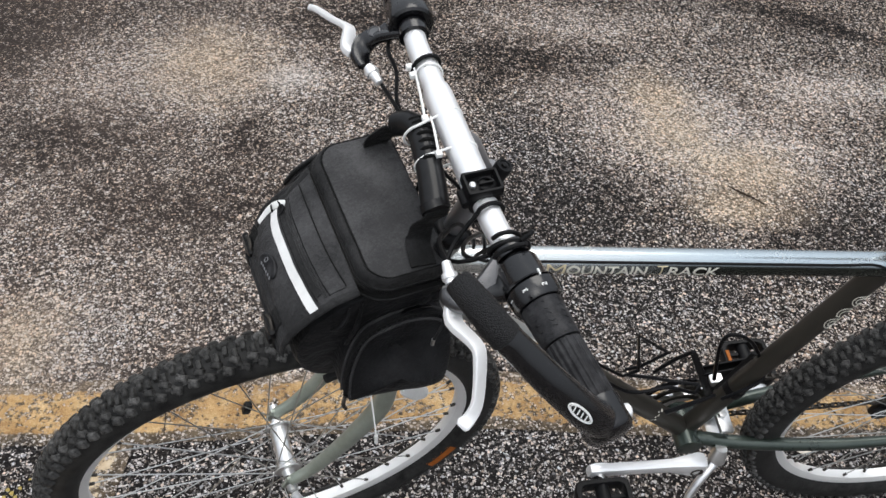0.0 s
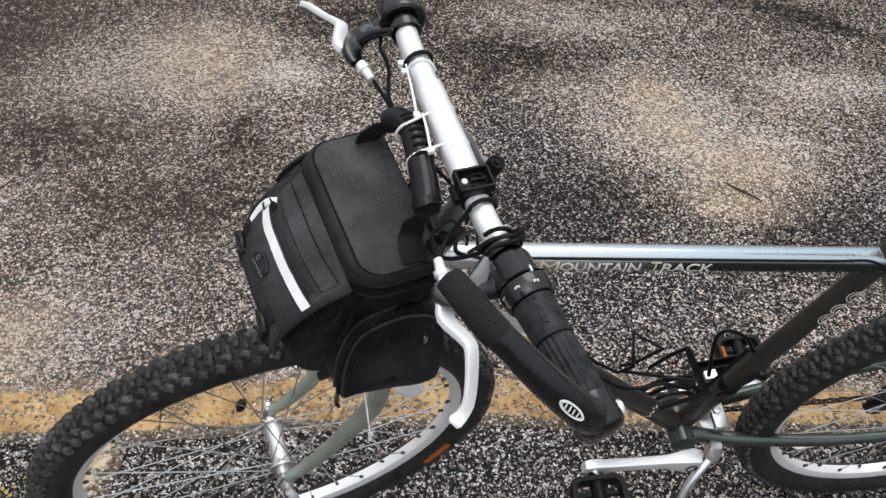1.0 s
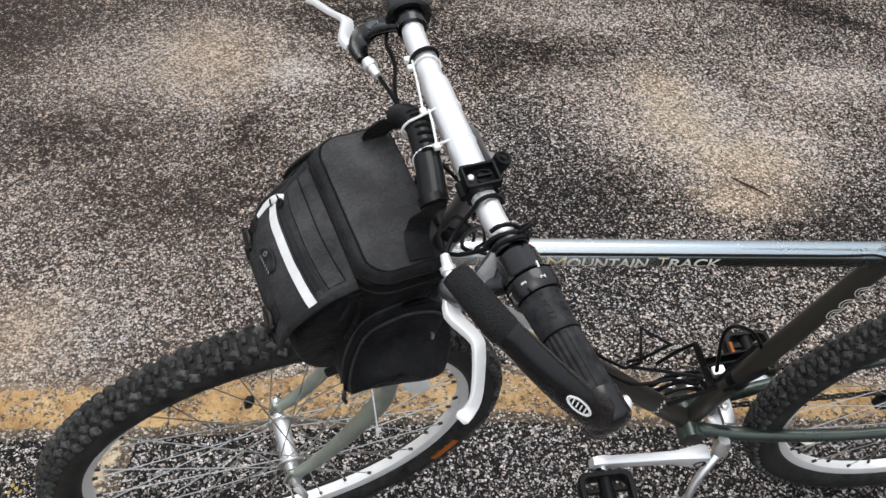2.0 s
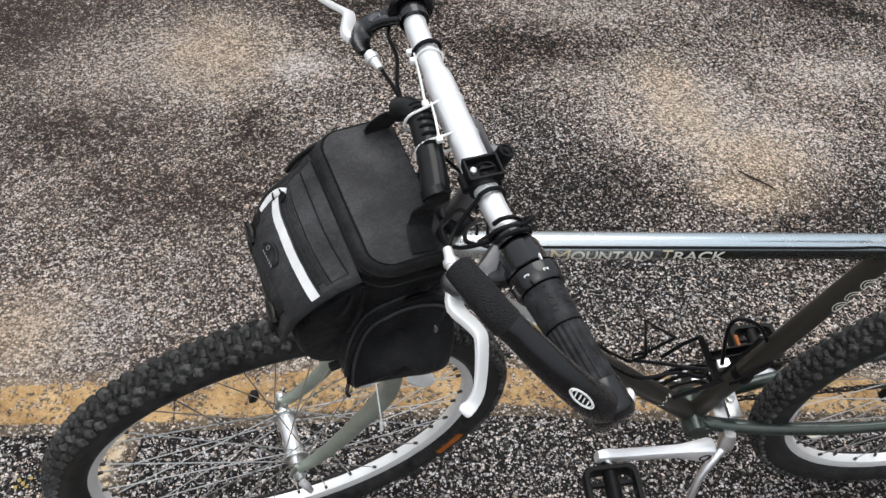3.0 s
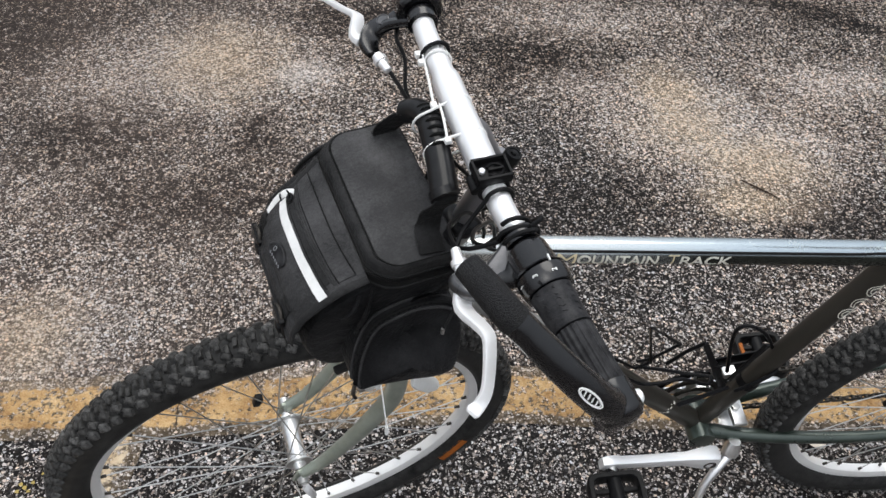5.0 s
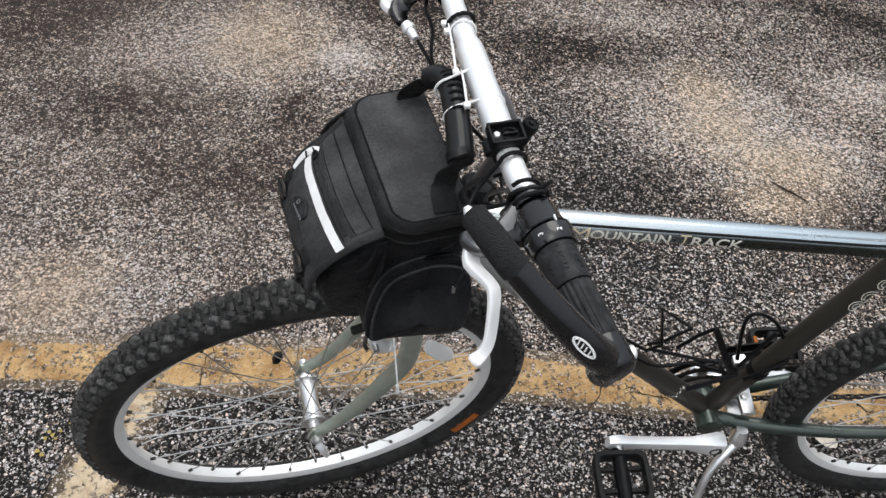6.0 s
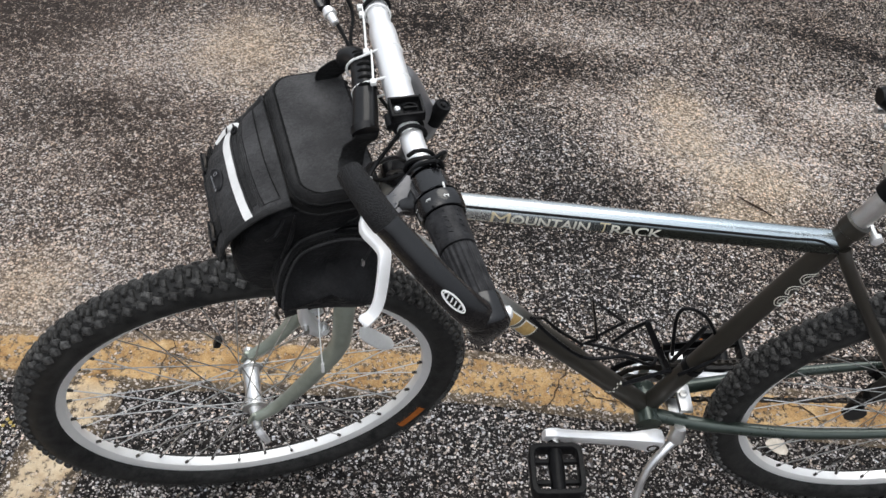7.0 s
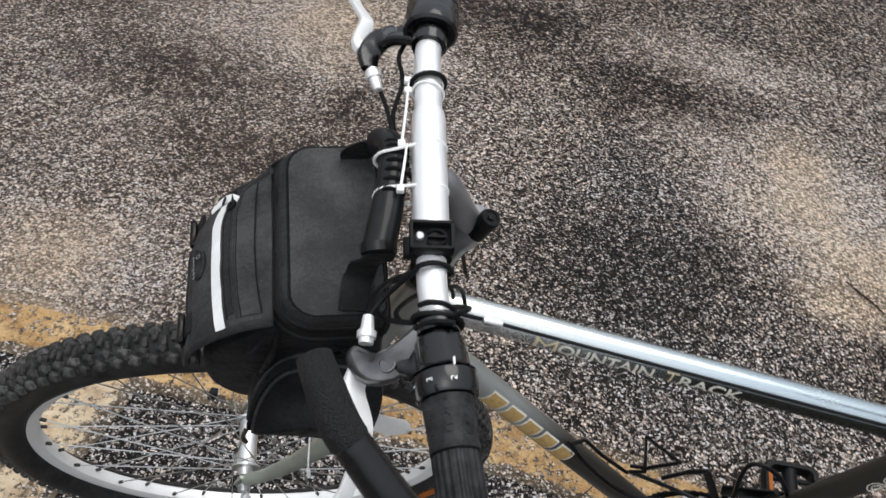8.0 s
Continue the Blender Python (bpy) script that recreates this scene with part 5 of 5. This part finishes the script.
def lid_z(x, y):
    """Height of the bag's lid: gently domed, dented cloth."""
    u, v = (x - LID_MID[0]) / 0.042, (y - LID_MID[1]) / 0.086
    return 0.9205 + 0.0045 * max(0.0, 1 - u * u) * max(0.0, 1 - 0.7 * v * v) + 1.1 * sag(x, y, 0.3)


# drop of the padded rim outside the lid's seam: how far out, how far down
RIM = ((0.0, 0.0), (0.0012, -0.0016), (0.0034, 0.0000), (0.0064, -0.0014), (0.0090, -0.0048), (0.0104, -0.0092))


def rim_drop(y):
    """The rim hangs deeper along the bag's near and far sides than in front."""
    return 1.0 + 0.30 * min(1.0, max(0.0, abs(y - LID_MID[1]) - 0.066) / 0.020)


seam_plan = lid_outline(0.0)
rings = []
for f in (0.12, 0.30, 0.50, 0.70, 0.86, 0.95, 1.0):
    rings.append([(lx, ly, lid_z(lx, ly)) for lx, ly in ((LID_MID[0] + (x - LID_MID[0]) * f, LID_MID[1] + (y - LID_MID[1]) * f) for x, y in seam_plan)])
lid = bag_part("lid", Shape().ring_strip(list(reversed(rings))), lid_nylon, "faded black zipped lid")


def rim_ring(out, dz):
    return [(x, y, lid_z(sx_, sy_) + dz * rim_drop(y)) for (x, y), (sx_, sy_) in zip(lid_rim(out), seam_plan)]


def lid_rim(out):
    """The seam's plan pushed outwards."""
    res, m_ = [], len(seam_plan)
    for i, (x, y) in enumerate(seam_plan):
        a, b = seam_plan[i - 1], seam_plan[(i + 1) % m_]
        tx, ty = b[0] - a[0], b[1] - a[1]
        ln = math.hypot(tx, ty) or 1.0
        back = 0.25 if x > -0.474 else 1.0
        res.append((x + out * back * ty / ln, y - 0.5 * out * tx / ln))
    return res


bag_part("lid_rim", Shape().ring_strip([rim_ring(o, d) for o, d in RIM] + [rim_ring(0.004, -0.013)], True, False), nylon_mid, "padded black rim of the lid")
bag_part("lid_seam", Shape().tube(rim_ring(0.0013, -0.0008), 0.0010, 6, loop=True), zip_tape, "dark seam round the lid")
bag_part("lid_piping", Shape().tube(rim_ring(0.0106, -0.0098), 0.0013, 6, loop=True), webbing, "black piping along the rim")
bag_part("zip", Shape().ring_strip([rim_ring(o, d) for o, d in ((0.0085, -0.0104), (0.0120, -0.0112), (0.0150, -0.0140), (0.0165, -0.0180), (0.0100, -0.0200))], True, False), zip_tape, "black zip round the lid")
teeth = Shape()
for row, (o, d) in enumerate(((0.0127, -0.0110), (0.0139, -0.0121))):
    tp = [Vector(q) for q in rim_ring(o, d)]
    run = 0.0013 * row
    for a, b in zip(tp, tp[1:] + tp[:1]):
        ln = (b - a).length
        while run < ln:
            teeth.box(Matrix.Translation(a + (b - a) * (run / ln)) @ (b - a).to_track_quat("X", "Z").to_matrix().to_4x4(), (0.0011, 0.0019, 0.0011), 0.0, 1)
            run += 0.0022
        run -= ln
bag_part("zip_teeth", teeth, plastic)
bag_part("lid_piping", Shape().tube(rim_ring(0.0166, -0.0186), 0.0014, 6, loop=True), webbing)
part("zip_slider", Shape().box(pose(-0.487, -0.1225, 0.8985, 62, 0, 8), (0.012, 0.006, 0.004), 0.0015).tube([(-0.492, -0.1235, 0.900), (-0.500, -0.1262, 0.897), (-0.504, -0.1240, 0.8935), (-0.496, -0.1240, 0.8950)], 0.0009, 6, 3, loop=True), plastic, lid, "black zip slider")

# front flap
flap_prof = smooth_profile([(-0.556, 0.912), (-0.580, 0.904), (-0.603, 0.889), (-0.619, 0.872), (-0.6255, 0.858), (-0.6275, 0.844)], 6, False)
FN, FF = NEAR_Y - 0.001, 0.040


def flap_at(s):
    """Point and outward normal on the flap's outline, s from 0 (top) to 1 (hem)."""
    k = s * (len(flap_prof) - 1)
    i = min(int(k), len(flap_prof) - 2)
    a, b = Vector((flap_prof[i][0], 0, flap_prof[i][1])), Vector((flap_prof[i + 1][0], 0, flap_prof[i + 1][1]))
    t = (b - a).normalized()
    return a + (b - a) * (k - i), Vector((t.z, 0, -t.x))


def flap_point(s, y, lift):
    """Point of the flap: its far side falls back and is drawn in towards the hem."""
    v = (y - FN) / (FF - FN)
    c, n = flap_at(s)
    belly = -0.016 * (max(0.0, y + 0.010) / 0.050) ** 2 * min(1.0, 4 * s)
    crease = 0.0016 * math.exp(-((s - 0.67 - 0.10 * v) / 0.035) ** 2)
    return c + n * OUT * (lift + belly - crease + 0.8 * sag(s * 0.13, y, 0.7)) + Vector((0, y - 0.014 * s * max(0.0, v - 0.55) / 0.45, 0))


OUT = 1.0 if flap_at(0.5)[1].x < 0 else -1.0


def bow(y):
    """Bands on the flap dip in the middle."""
    return 0.052 * (1 - min(1.0, max(0.0, -0.030 - y) / 0.075) ** 2)


def flap_part(name, s0, s1, y0, y1, lift, thick, mat, label="", ns=16, ny=10, curved=True):
    grid = []
    for layer in (lift + thick, lift):
        for i in range(ns + 1):
            for j in range(ny + 1):
                y = y0 + (y1 - y0) * j / ny
                s = min(s0 + (s1 - s0) * i / ns + (bow(y) if curved else 0.0), 1.0)
                grid.append(flap_point(s, y, layer))
    w = ny + 1
    top = (ns + 1) * w
    faces = []
    for i in range(ns):
        for j in range(ny):
            a = i * w + j
            faces += [(a, a + 1, a + w + 1, a + w), (top + a, top + a + w, top + a + w + 1, top + a + 1)]
    for i in range(ns):
        for j in (0, ny):
            a = i * w + j
            faces.append((a, a + w, top + a + w, top + a))
    for j in range(ny):
        for i in (0, ns):
            a = i * w + j
            faces.append((a, top + a, top + a + 1, a + 1))
    return bag_part(name, Shape().add(grid, faces), mat, label)


def flap_line(name, s, y0, y1, lift, r, mat, label="", curved=True, n=24):
    return bag_part(name, Shape().tube([flap_point(min(s + (bow(y) if curved else 0.0), 1.0), y, lift) for y in (y0 + (y1 - y0) * k / n for k in range(n + 1))], r, 6), mat, label)


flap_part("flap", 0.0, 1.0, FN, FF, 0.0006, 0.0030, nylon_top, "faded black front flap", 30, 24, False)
for y in (FN + 0.001, FF - 0.001):
    bag_part("flap_binding", Shape().tube([flap_point(k / 24, y, 0.0026) for k in range(25)], 0.0044, 10, flat=0.55, up=(-0.8, 0, 0.6)), nylon_mid, "black edge binding")
flap_line("flap_binding", 0.985, FN, FF, 0.0022, 0.0038, nylon_mid, "", False)
flap_part("flap_panel", 0.060, 0.178, FN + 0.009, FF - 0.005, 0.0036, 0.0009, nylon_top, "faded panel along the zip", 5, 20)
flap_line("stitching", 0.066, FN + 0.010, FF - 0.005, 0.0046, 0.0007, zip_tape)
for s in (0.182, 0.200, 0.217):
    flap_line("stitching", s, FN + 0.009, FF - 0.006, 0.0038, 0.0007, nylon_mid if s > 0.19 else zip_tape)
flap_part("flap_band", 0.228, 0.270, FN + 0.014, FF - 0.008, 0.0037, 0.0008, webbing, "black webbing band beside the stripe", 3, 20)
flap_part("reflective_stripe", 0.292, 0.357, FN + 0.003, FF - 0.012, 0.0040, 0.0008, reflective, "white reflective stripe", 4, 24)
flap_line("stitching", 0.272, FN + 0.010, FF - 0.010, 0.0042, 0.0008, zip_tape)
# moulded badge with a pale outline and a row of bars
badge = Shape()
rows_ = []
for h, f in ((0.0034, 1.0), (0.0056, 1.0), (0.0066, 0.92), (0.0066, 0.80), (0.0058, 0.76), (0.0060, 0.3)):
    rows_.append([flap_point(0.555 + f * 0.083 * math.sin(a) + 0.020 * f * math.cos(a), -0.029 + f * 0.0165 * math.cos(a), h) for a in (2 * math.pi * j / 32 for j in range(32))])
badge_ob = bag_part("badge", badge.ring_strip(rows_), grip_rubber, "black oval rubber badge")
for k in range(6):
    y = -0.021 - 0.0042 * k
    bag_part("badge_mark", Shape().tube([flap_point(0.590 - 0.006 * k, y, 0.0066), flap_point(0.604 - 0.006 * k, y - 0.0022, 0.0066)], 0.0006, 6), stem_grey, "pale bar on the badge", badge_ob)
bag_part("badge_mark", Shape().tube([flap_point(0.535 + 0.020 * math.sin(a), -0.024 + 0.0022 * math.cos(a), 0.0066) for a in (2 * math.pi * j / 12 for j in range(12))], 0.0005, 6, loop=True), stem_grey, "", badge_ob)

# straps, rings and buckles in front
for y, s0 in ((-0.078, 0.66), (0.024, 0.60)):
    bag_part("front_strap", Shape().tube([flap_point(s0 + (1.0 - s0) * k / 8, y, 0.0046) for k in range(9)] + [flap_point(1.0, y, 0.0040) + Vector((0.004, 0, -0.022 * k)) for k in (1, 2)], 0.0100, 8, 3, flat=0.16, up=(-1, 0, 0.15)), webbing, "black webbing strap")
    c0 = flap_point(0.90, y, 0.0035)
    buckle = bag_part("buckle", Shape().box(Matrix.Translation(c0 + Vector((0, 0, -0.014))), (0.009, 0.023, 0.028), 0.0035).box(Matrix.Translation(c0 + Vector((-0.004, 0, 0.006))), (0.006, 0.027, 0.007), 0.0025).box(Matrix.Translation(c0 + Vector((-0.005, 0, -0.018))), (0.006, 0.012, 0.012), 0.0025), plastic, "black plastic buckle")
    part("ring", Shape().tube([c0 + Vector((-0.0045 + 0.002 * math.sin(a), 0.0095 * math.cos(a), 0.006 + 0.0062 * math.sin(a))) for a in (2 * math.pi * j / 22 for j in range(22))], 0.0016, 8, loop=True), chain_steel, buckle, "small dark metal ring")
strand = [flap_point(0.265 + ds, FF - 0.004 + dy, lift) for ds, dy, lift in ((0.0, -0.010, 0.0050), (0.05, -0.005, 0.0064), (0.12, 0.000, 0.0064), (0.22, 0.004, 0.0058), (0.36, 0.004, 0.0050))]
pull = bag_part("pull_strap", Shape().tube(strand, [0.0030, 0.0040, 0.0042, 0.0038, 0.0032], 8, 5, flat=0.22, up=(-0.8, 0, 0.6)), white_plastic, "pale strap end")
for a, b in ((0.30, 0.33), (0.375, 0.39)):
    part("stitching", Shape().tube([flap_point(a, FF - 0.014, 0.0068), flap_point((a + b) / 2, FF - 0.004, 0.0082), flap_point(b, FF + 0.004, 0.0062)], 0.0010, 6, 3), zip_tape, pull, "dark thread across the strap")
bag_part("strap_keeper", Shape().tube([flap_point(0.30 + 0.02 * math.sin(a), FF - 0.020 + 0.006 * math.cos(a), 0.0062) for a in (2 * math.pi * j / 14 for j in range(14))], 0.0013, 6, loop=True), plastic, "black zip pull loop")

# zipped side pockets
POCKET = ((-0.581, 0.797), (-0.580, 0.812), (-0.570, 0.835), (-0.552, 0.853), (-0.522, 0.860), (-0.492, 0.857), (-0.474, 0.846), (-0.470, 0.822), (-0.478, 0.792), (-0.492, 0.783), (-0.530, 0.789), (-0.565, 0.795))


def pocket(side):
    prof = smooth_profile(POCKET, 6)
    px, pz = -0.525, 0.820

    def at(x, z, f, out_by):
        """On the slanting face of the pocket, scaled about its middle and pushed out of it."""
        y = -0.154 + 0.53 * (z - 0.79) if side < 0 else 0.098 - 0.36 * (z - 0.79)
        return (px + (x - px) * f + (0.016 if side > 0 else 0.0), y + side * (out_by + 0.5 * sag(x, z, 0.2 * side)), pz + (z - pz) * f + (0.034 if side > 0 else 0.0))

    rs = []
    for f, o in ((1.035, -0.052), (1.035, -0.030), (1.03, -0.016), (1.02, -0.007), (1.0, -0.0005), (0.97, 0.0012), (0.90, 0.0020), (0.70, 0.0036), (0.40, 0.0046), (0.12, 0.0048)):
        ring = []
        for x, z in prof:
            q = at(x, z, f, o)
            ring.append((q[0], min(q[1], -0.085) if side < 0 else max(q[1], 0.040), q[2]))
        rs.append(ring)
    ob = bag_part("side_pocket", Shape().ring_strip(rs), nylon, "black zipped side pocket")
    arch = [i for i in range(len(prof)) if prof[i][1] > 0.7995 and prof[i][0] < -0.468]
    first = arch.index(max(arch, key=lambda i: prof[i][0] + (0 if prof[i][1] > 0.84 else -1)))
    arch = arch[:first + 1]
    for f, o, r, mt, nm in ((1.012, -0.0018, 0.0022, zip_tape, "zip"), (0.965, 0.0026, 0.0015, nylon_top, "piping"), (1.030, -0.0095, 0.0015, nylon_top, "piping")):
        part(nm, Shape().tube([at(*prof[i], f, o) for i in arch], r, 8, 2), mt, ob)
    tz = Shape()
    for a, b in zip(arch, arch[1:]):
        pa, pb = Vector(at(*prof[a], 1.020, -0.0008)), Vector(at(*prof[b], 1.020, -0.0008))
        k = max(1, int((pb - pa).length / 0.0028))
        for i in range(k):
            tz.box(Matrix.Translation(pa + (pb - pa) * (i / k)) @ (pb - pa).to_track_quat("X", "Z").to_matrix().to_4x4(), (0.0014, 0.0030, 0.0026), 0.0, 1)
    part("zip_teeth", tz, plastic, ob)
    return ob


near_pocket = pocket(-1)
pocket(1)
part("zip_pull", Shape().tube([(-0.474, -0.1215, 0.868), (-0.481, -0.1325, 0.856), (-0.492, -0.1385, 0.838)], 0.0016, 8, 5), webbing, near_pocket, "black cord zip pull")
part("cord_lock", Shape().tube([(-0.4915, -0.1380, 0.841), (-0.4925, -0.1395, 0.834)], 0.0020, 10), steel, near_pocket, "small metal cord end")
part("zip_pull", Shape().tube([(-0.585, -0.1500, 0.806), (-0.588, -0.1545, 0.800), (-0.586, -0.1560, 0.792)], 0.0020, 8, 4), chain_steel, near_pocket, "dark metal zip pull")
part("pocket_loop", Shape().tube([(-0.515, -0.1085, 0.858), (-0.508, -0.1130, 0.868), (-0.493, -0.1135, 0.867), (-0.480, -0.1090, 0.850)], 0.0024, 8, 5, flat=0.4), gloss_black, near_pocket, "black cord loop")
# folds of cloth where the side meets the front
for dx, z0, z1 in ((0.0, 0.894, 0.822), (0.012, 0.890, 0.866)):
    bag_part("side_fold", Shape().tube([(-0.553 - dx, NEAR_Y - 0.001, z0), (-0.560 - dx, NEAR_Y - 0.008, (2 * z0 + z1) / 3), (-0.568 - dx, NEAR_Y - 0.009, (z0 + 2 * z1) / 3), (-0.573 - dx, NEAR_Y - 0.004, z1)], [0.0012, 0.0026, 0.0026, 0.0010], 8, 4), nylon)

# carry handle: flat straps stitched to the lid, moulded grip tied to the bar
unturn = BAG_TURN.inverted()


def strap(path, half=0.0118):
    """Flat webbing, wide along the bag's length."""
    pts_ = [Vector(q) for q in path]
    pts_, _ = spline(pts_, [0] * len(pts_), 6)
    rings_ = []
    for i, c in enumerate(pts_):
        t = (pts_[min(i + 1, len(pts_) - 1)] - pts_[max(i - 1, 0)]).normalized()
        w = Vector((1, 0, 0))
        w = (w - t * w.dot(t)).normalized()
        n = w.cross(t)
        rings_.append([c + w * (half * a) + n * (0.0011 * b) for a, b in ((-1, -0.6), (-1, 0.6), (-0.9, 1), (0.9, 1), (1, 0.6), (1, -0.6), (0.9, -1), (-0.9, -1))])
    return Shape().ring_strip(rings_)


grip_pts = [Vector(q) for q in ((-0.477, -0.068, 0.966), (-0.472, -0.040, 0.970), (-0.468, -0.010, 0.971), (-0.466, 0.016, 0.969), (-0.470, 0.034, 0.962), (-0.478, 0.044, 0.952))]
near_end, far_end = unturn @ grip_pts[0], unturn @ grip_pts[-1]
bag_part("handle_strap", strap([(-0.4945, -0.1035, 0.9240), (-0.4932, -0.0930, 0.9255), (-0.4915, -0.0815, 0.9270), (-0.4885, -0.0765, 0.9305), (-0.4845, -0.0735, 0.9440), near_end + Vector((0, -0.004, -0.006)), near_end + Vector((0, 0.006, 0.001))]), webbing, "black webbing handle strap")
bag_part("handle_strap", strap([(-0.4855, 0.0500, 0.9215), (-0.4850, 0.0440, 0.9240), (-0.4840, 0.0430, 0.9320), far_end + Vector((0.000, 0.002, -0.006)), far_end + Vector((0.004, -0.006, 0.004))], 0.0128), webbing)
grip_shape = Shape().tube([unturn @ q for q in grip_pts], [0.0132, 0.0126, 0.0122, 0.0122, 0.0122, 0.0118], 20, 6)
bag_part("handle_grip", grip_shape, handle_rubber, "black moulded rubber handle with ridges")
bag_part("grip_collar", Shape().tube([near_end + Vector((0.000, -0.0035, -0.002)), near_end + Vector((0, 0.0035, 0.0003))], 0.0140, 20), handle_rubber)
gp, _ = spline(grip_pts, [0] * len(grip_pts), 6)
for k in range(7):
    c = gp[9 + k * 2]
    bag_part("handle_ridge", Shape().tube([unturn @ (c + 0.0124 * Vector((-math.cos(a), 0, math.sin(a)))) for a in (radians(q) for q in range(58, 172, 12))], [0.0006] + [0.0019] * 8 + [0.0006], 6), zip_tape)

# ---- white cable ties ----
def tie_loop(y, dy, grow=0.0):
    pts_ = []
    b, h = bar(y), Vector((-0.468, y, 0.969))
    for q in range(-110, 71, 18):
        pts_.append(b + (0.0138 + grow) * Vector((math.cos(radians(q)), 0, math.sin(radians(q)))))
    for q in range(100, 241, 20):
        pts_.append(h + (0.0138 + grow) * Vector((math.cos(radians(q)), 0, math.sin(radians(q)))) + Vector((0, dy, 0)))
    return pts_


for y, dy, tail in ((-0.027, 0.004, ((-0.462, -0.027, 0.986), (-0.459, -0.004, 0.990), (-0.457, 0.014, 0.990))), (0.015, -0.003, ((-0.461, 0.017, 0.985), (-0.458, 0.045, 0.992), (-0.456, 0.070, 0.997)))):
    tie = thing("cable_tie", BAG_M, "white nylon cable tie binding bag handle to handlebar", "cable tie", "cable ties")
    part("tie_band", Shape().tube(tie_loop(y, dy), 0.0013, 8, flat=1.0, loop=True), white_plastic, tie)
    part("tie_head", Shape().box(Matrix.Translation(tail[0]), (0.006, 0.006, 0.005), 0.001), white_plastic, tie)
    part("tie_tail", Shape().tube(tail, [0.0013, 0.0012, 0.0008], 6, 4), white_plastic, tie)
for y, ph in ((0.083, 0), (0.072, 40)):
    tie = thing("cable_tie", BAG_M, "white nylon cable tie round handlebar and cable", "cable tie", "cable ties")
    part("tie_band", Shape().tube([bar(y + 0.003 * math.sin(radians(a + ph)), 0.0130, a) for a in range(0, 360, 18)], 0.0011, 8, loop=True), white_plastic, tie)
    part("tie_head", Shape().box(Matrix.Translation(bar(y, 0.017, 10)), (0.006, 0.006, 0.005), 0.001), white_plastic, tie)

# ---- loose things on the asphalt ----
twig = part("twig", Shape().tube([(0.480, 0.846, 0.004), (0.503, 0.820, 0.005), (0.528, 0.800, 0.0035), (0.556, 0.768, 0.004)], [0.0016, 0.0026, 0.0022, 0.0012], 7, 4), twig_brown, None)
tagged(twig, "thin dark dry twig lying on asphalt", "twig")


def leaf(name, x, y, size, turn, mat, label, category, group=""):
    rings_ = []
    for i in range(7):
        t = i / 6
        w = size * 0.42 * math.sin(math.pi * (0.06 + 0.88 * t)) ** 0.8
        rings_.append([((t - 0.5) * size, w * v, 0.004 + 0.25 * w * v * v + 0.0015 * math.sin(5 * t)) for v in (-1, -0.5, 0, 0.5, 1)])
    sh_ = Shape().ring_strip(rings_, closed=False)
    sh_.ring_strip([[(a, b, c - 0.0008) for a, b, c in r] for r in rings_], closed=False)
    ob = part(name, sh_, mat, None, m=pose(x, y, 0.001, 0, 0, turn))
    return tagged(ob, label, category, group)


leaf("dry_leaf", 0.350, 0.078, 0.044, -30, leaf_pale, "pale bleached leaf lying on asphalt", "leaf")
rnd = random.Random(5)
for bx_, by_, big_ in ((-1.118, 0.106, 0.013), (-1.106, 0.115, 0.011), (-1.126, 0.113, 0.012), (-1.111, 0.098, 0.010), (-1.130, 0.099, 0.012), (-1.137, 0.072, 0.014), (-1.127, 0.064, 0.011), (-1.075, 0.142, 0.010), (-1.092, 0.131, 0.008)):
    leaf("fallen_petal", bx_, by_, 0.75 * big_, rnd.uniform(0, 180), weed_yellow, "small yellow petal lying on asphalt", "petal", "fallen petals")
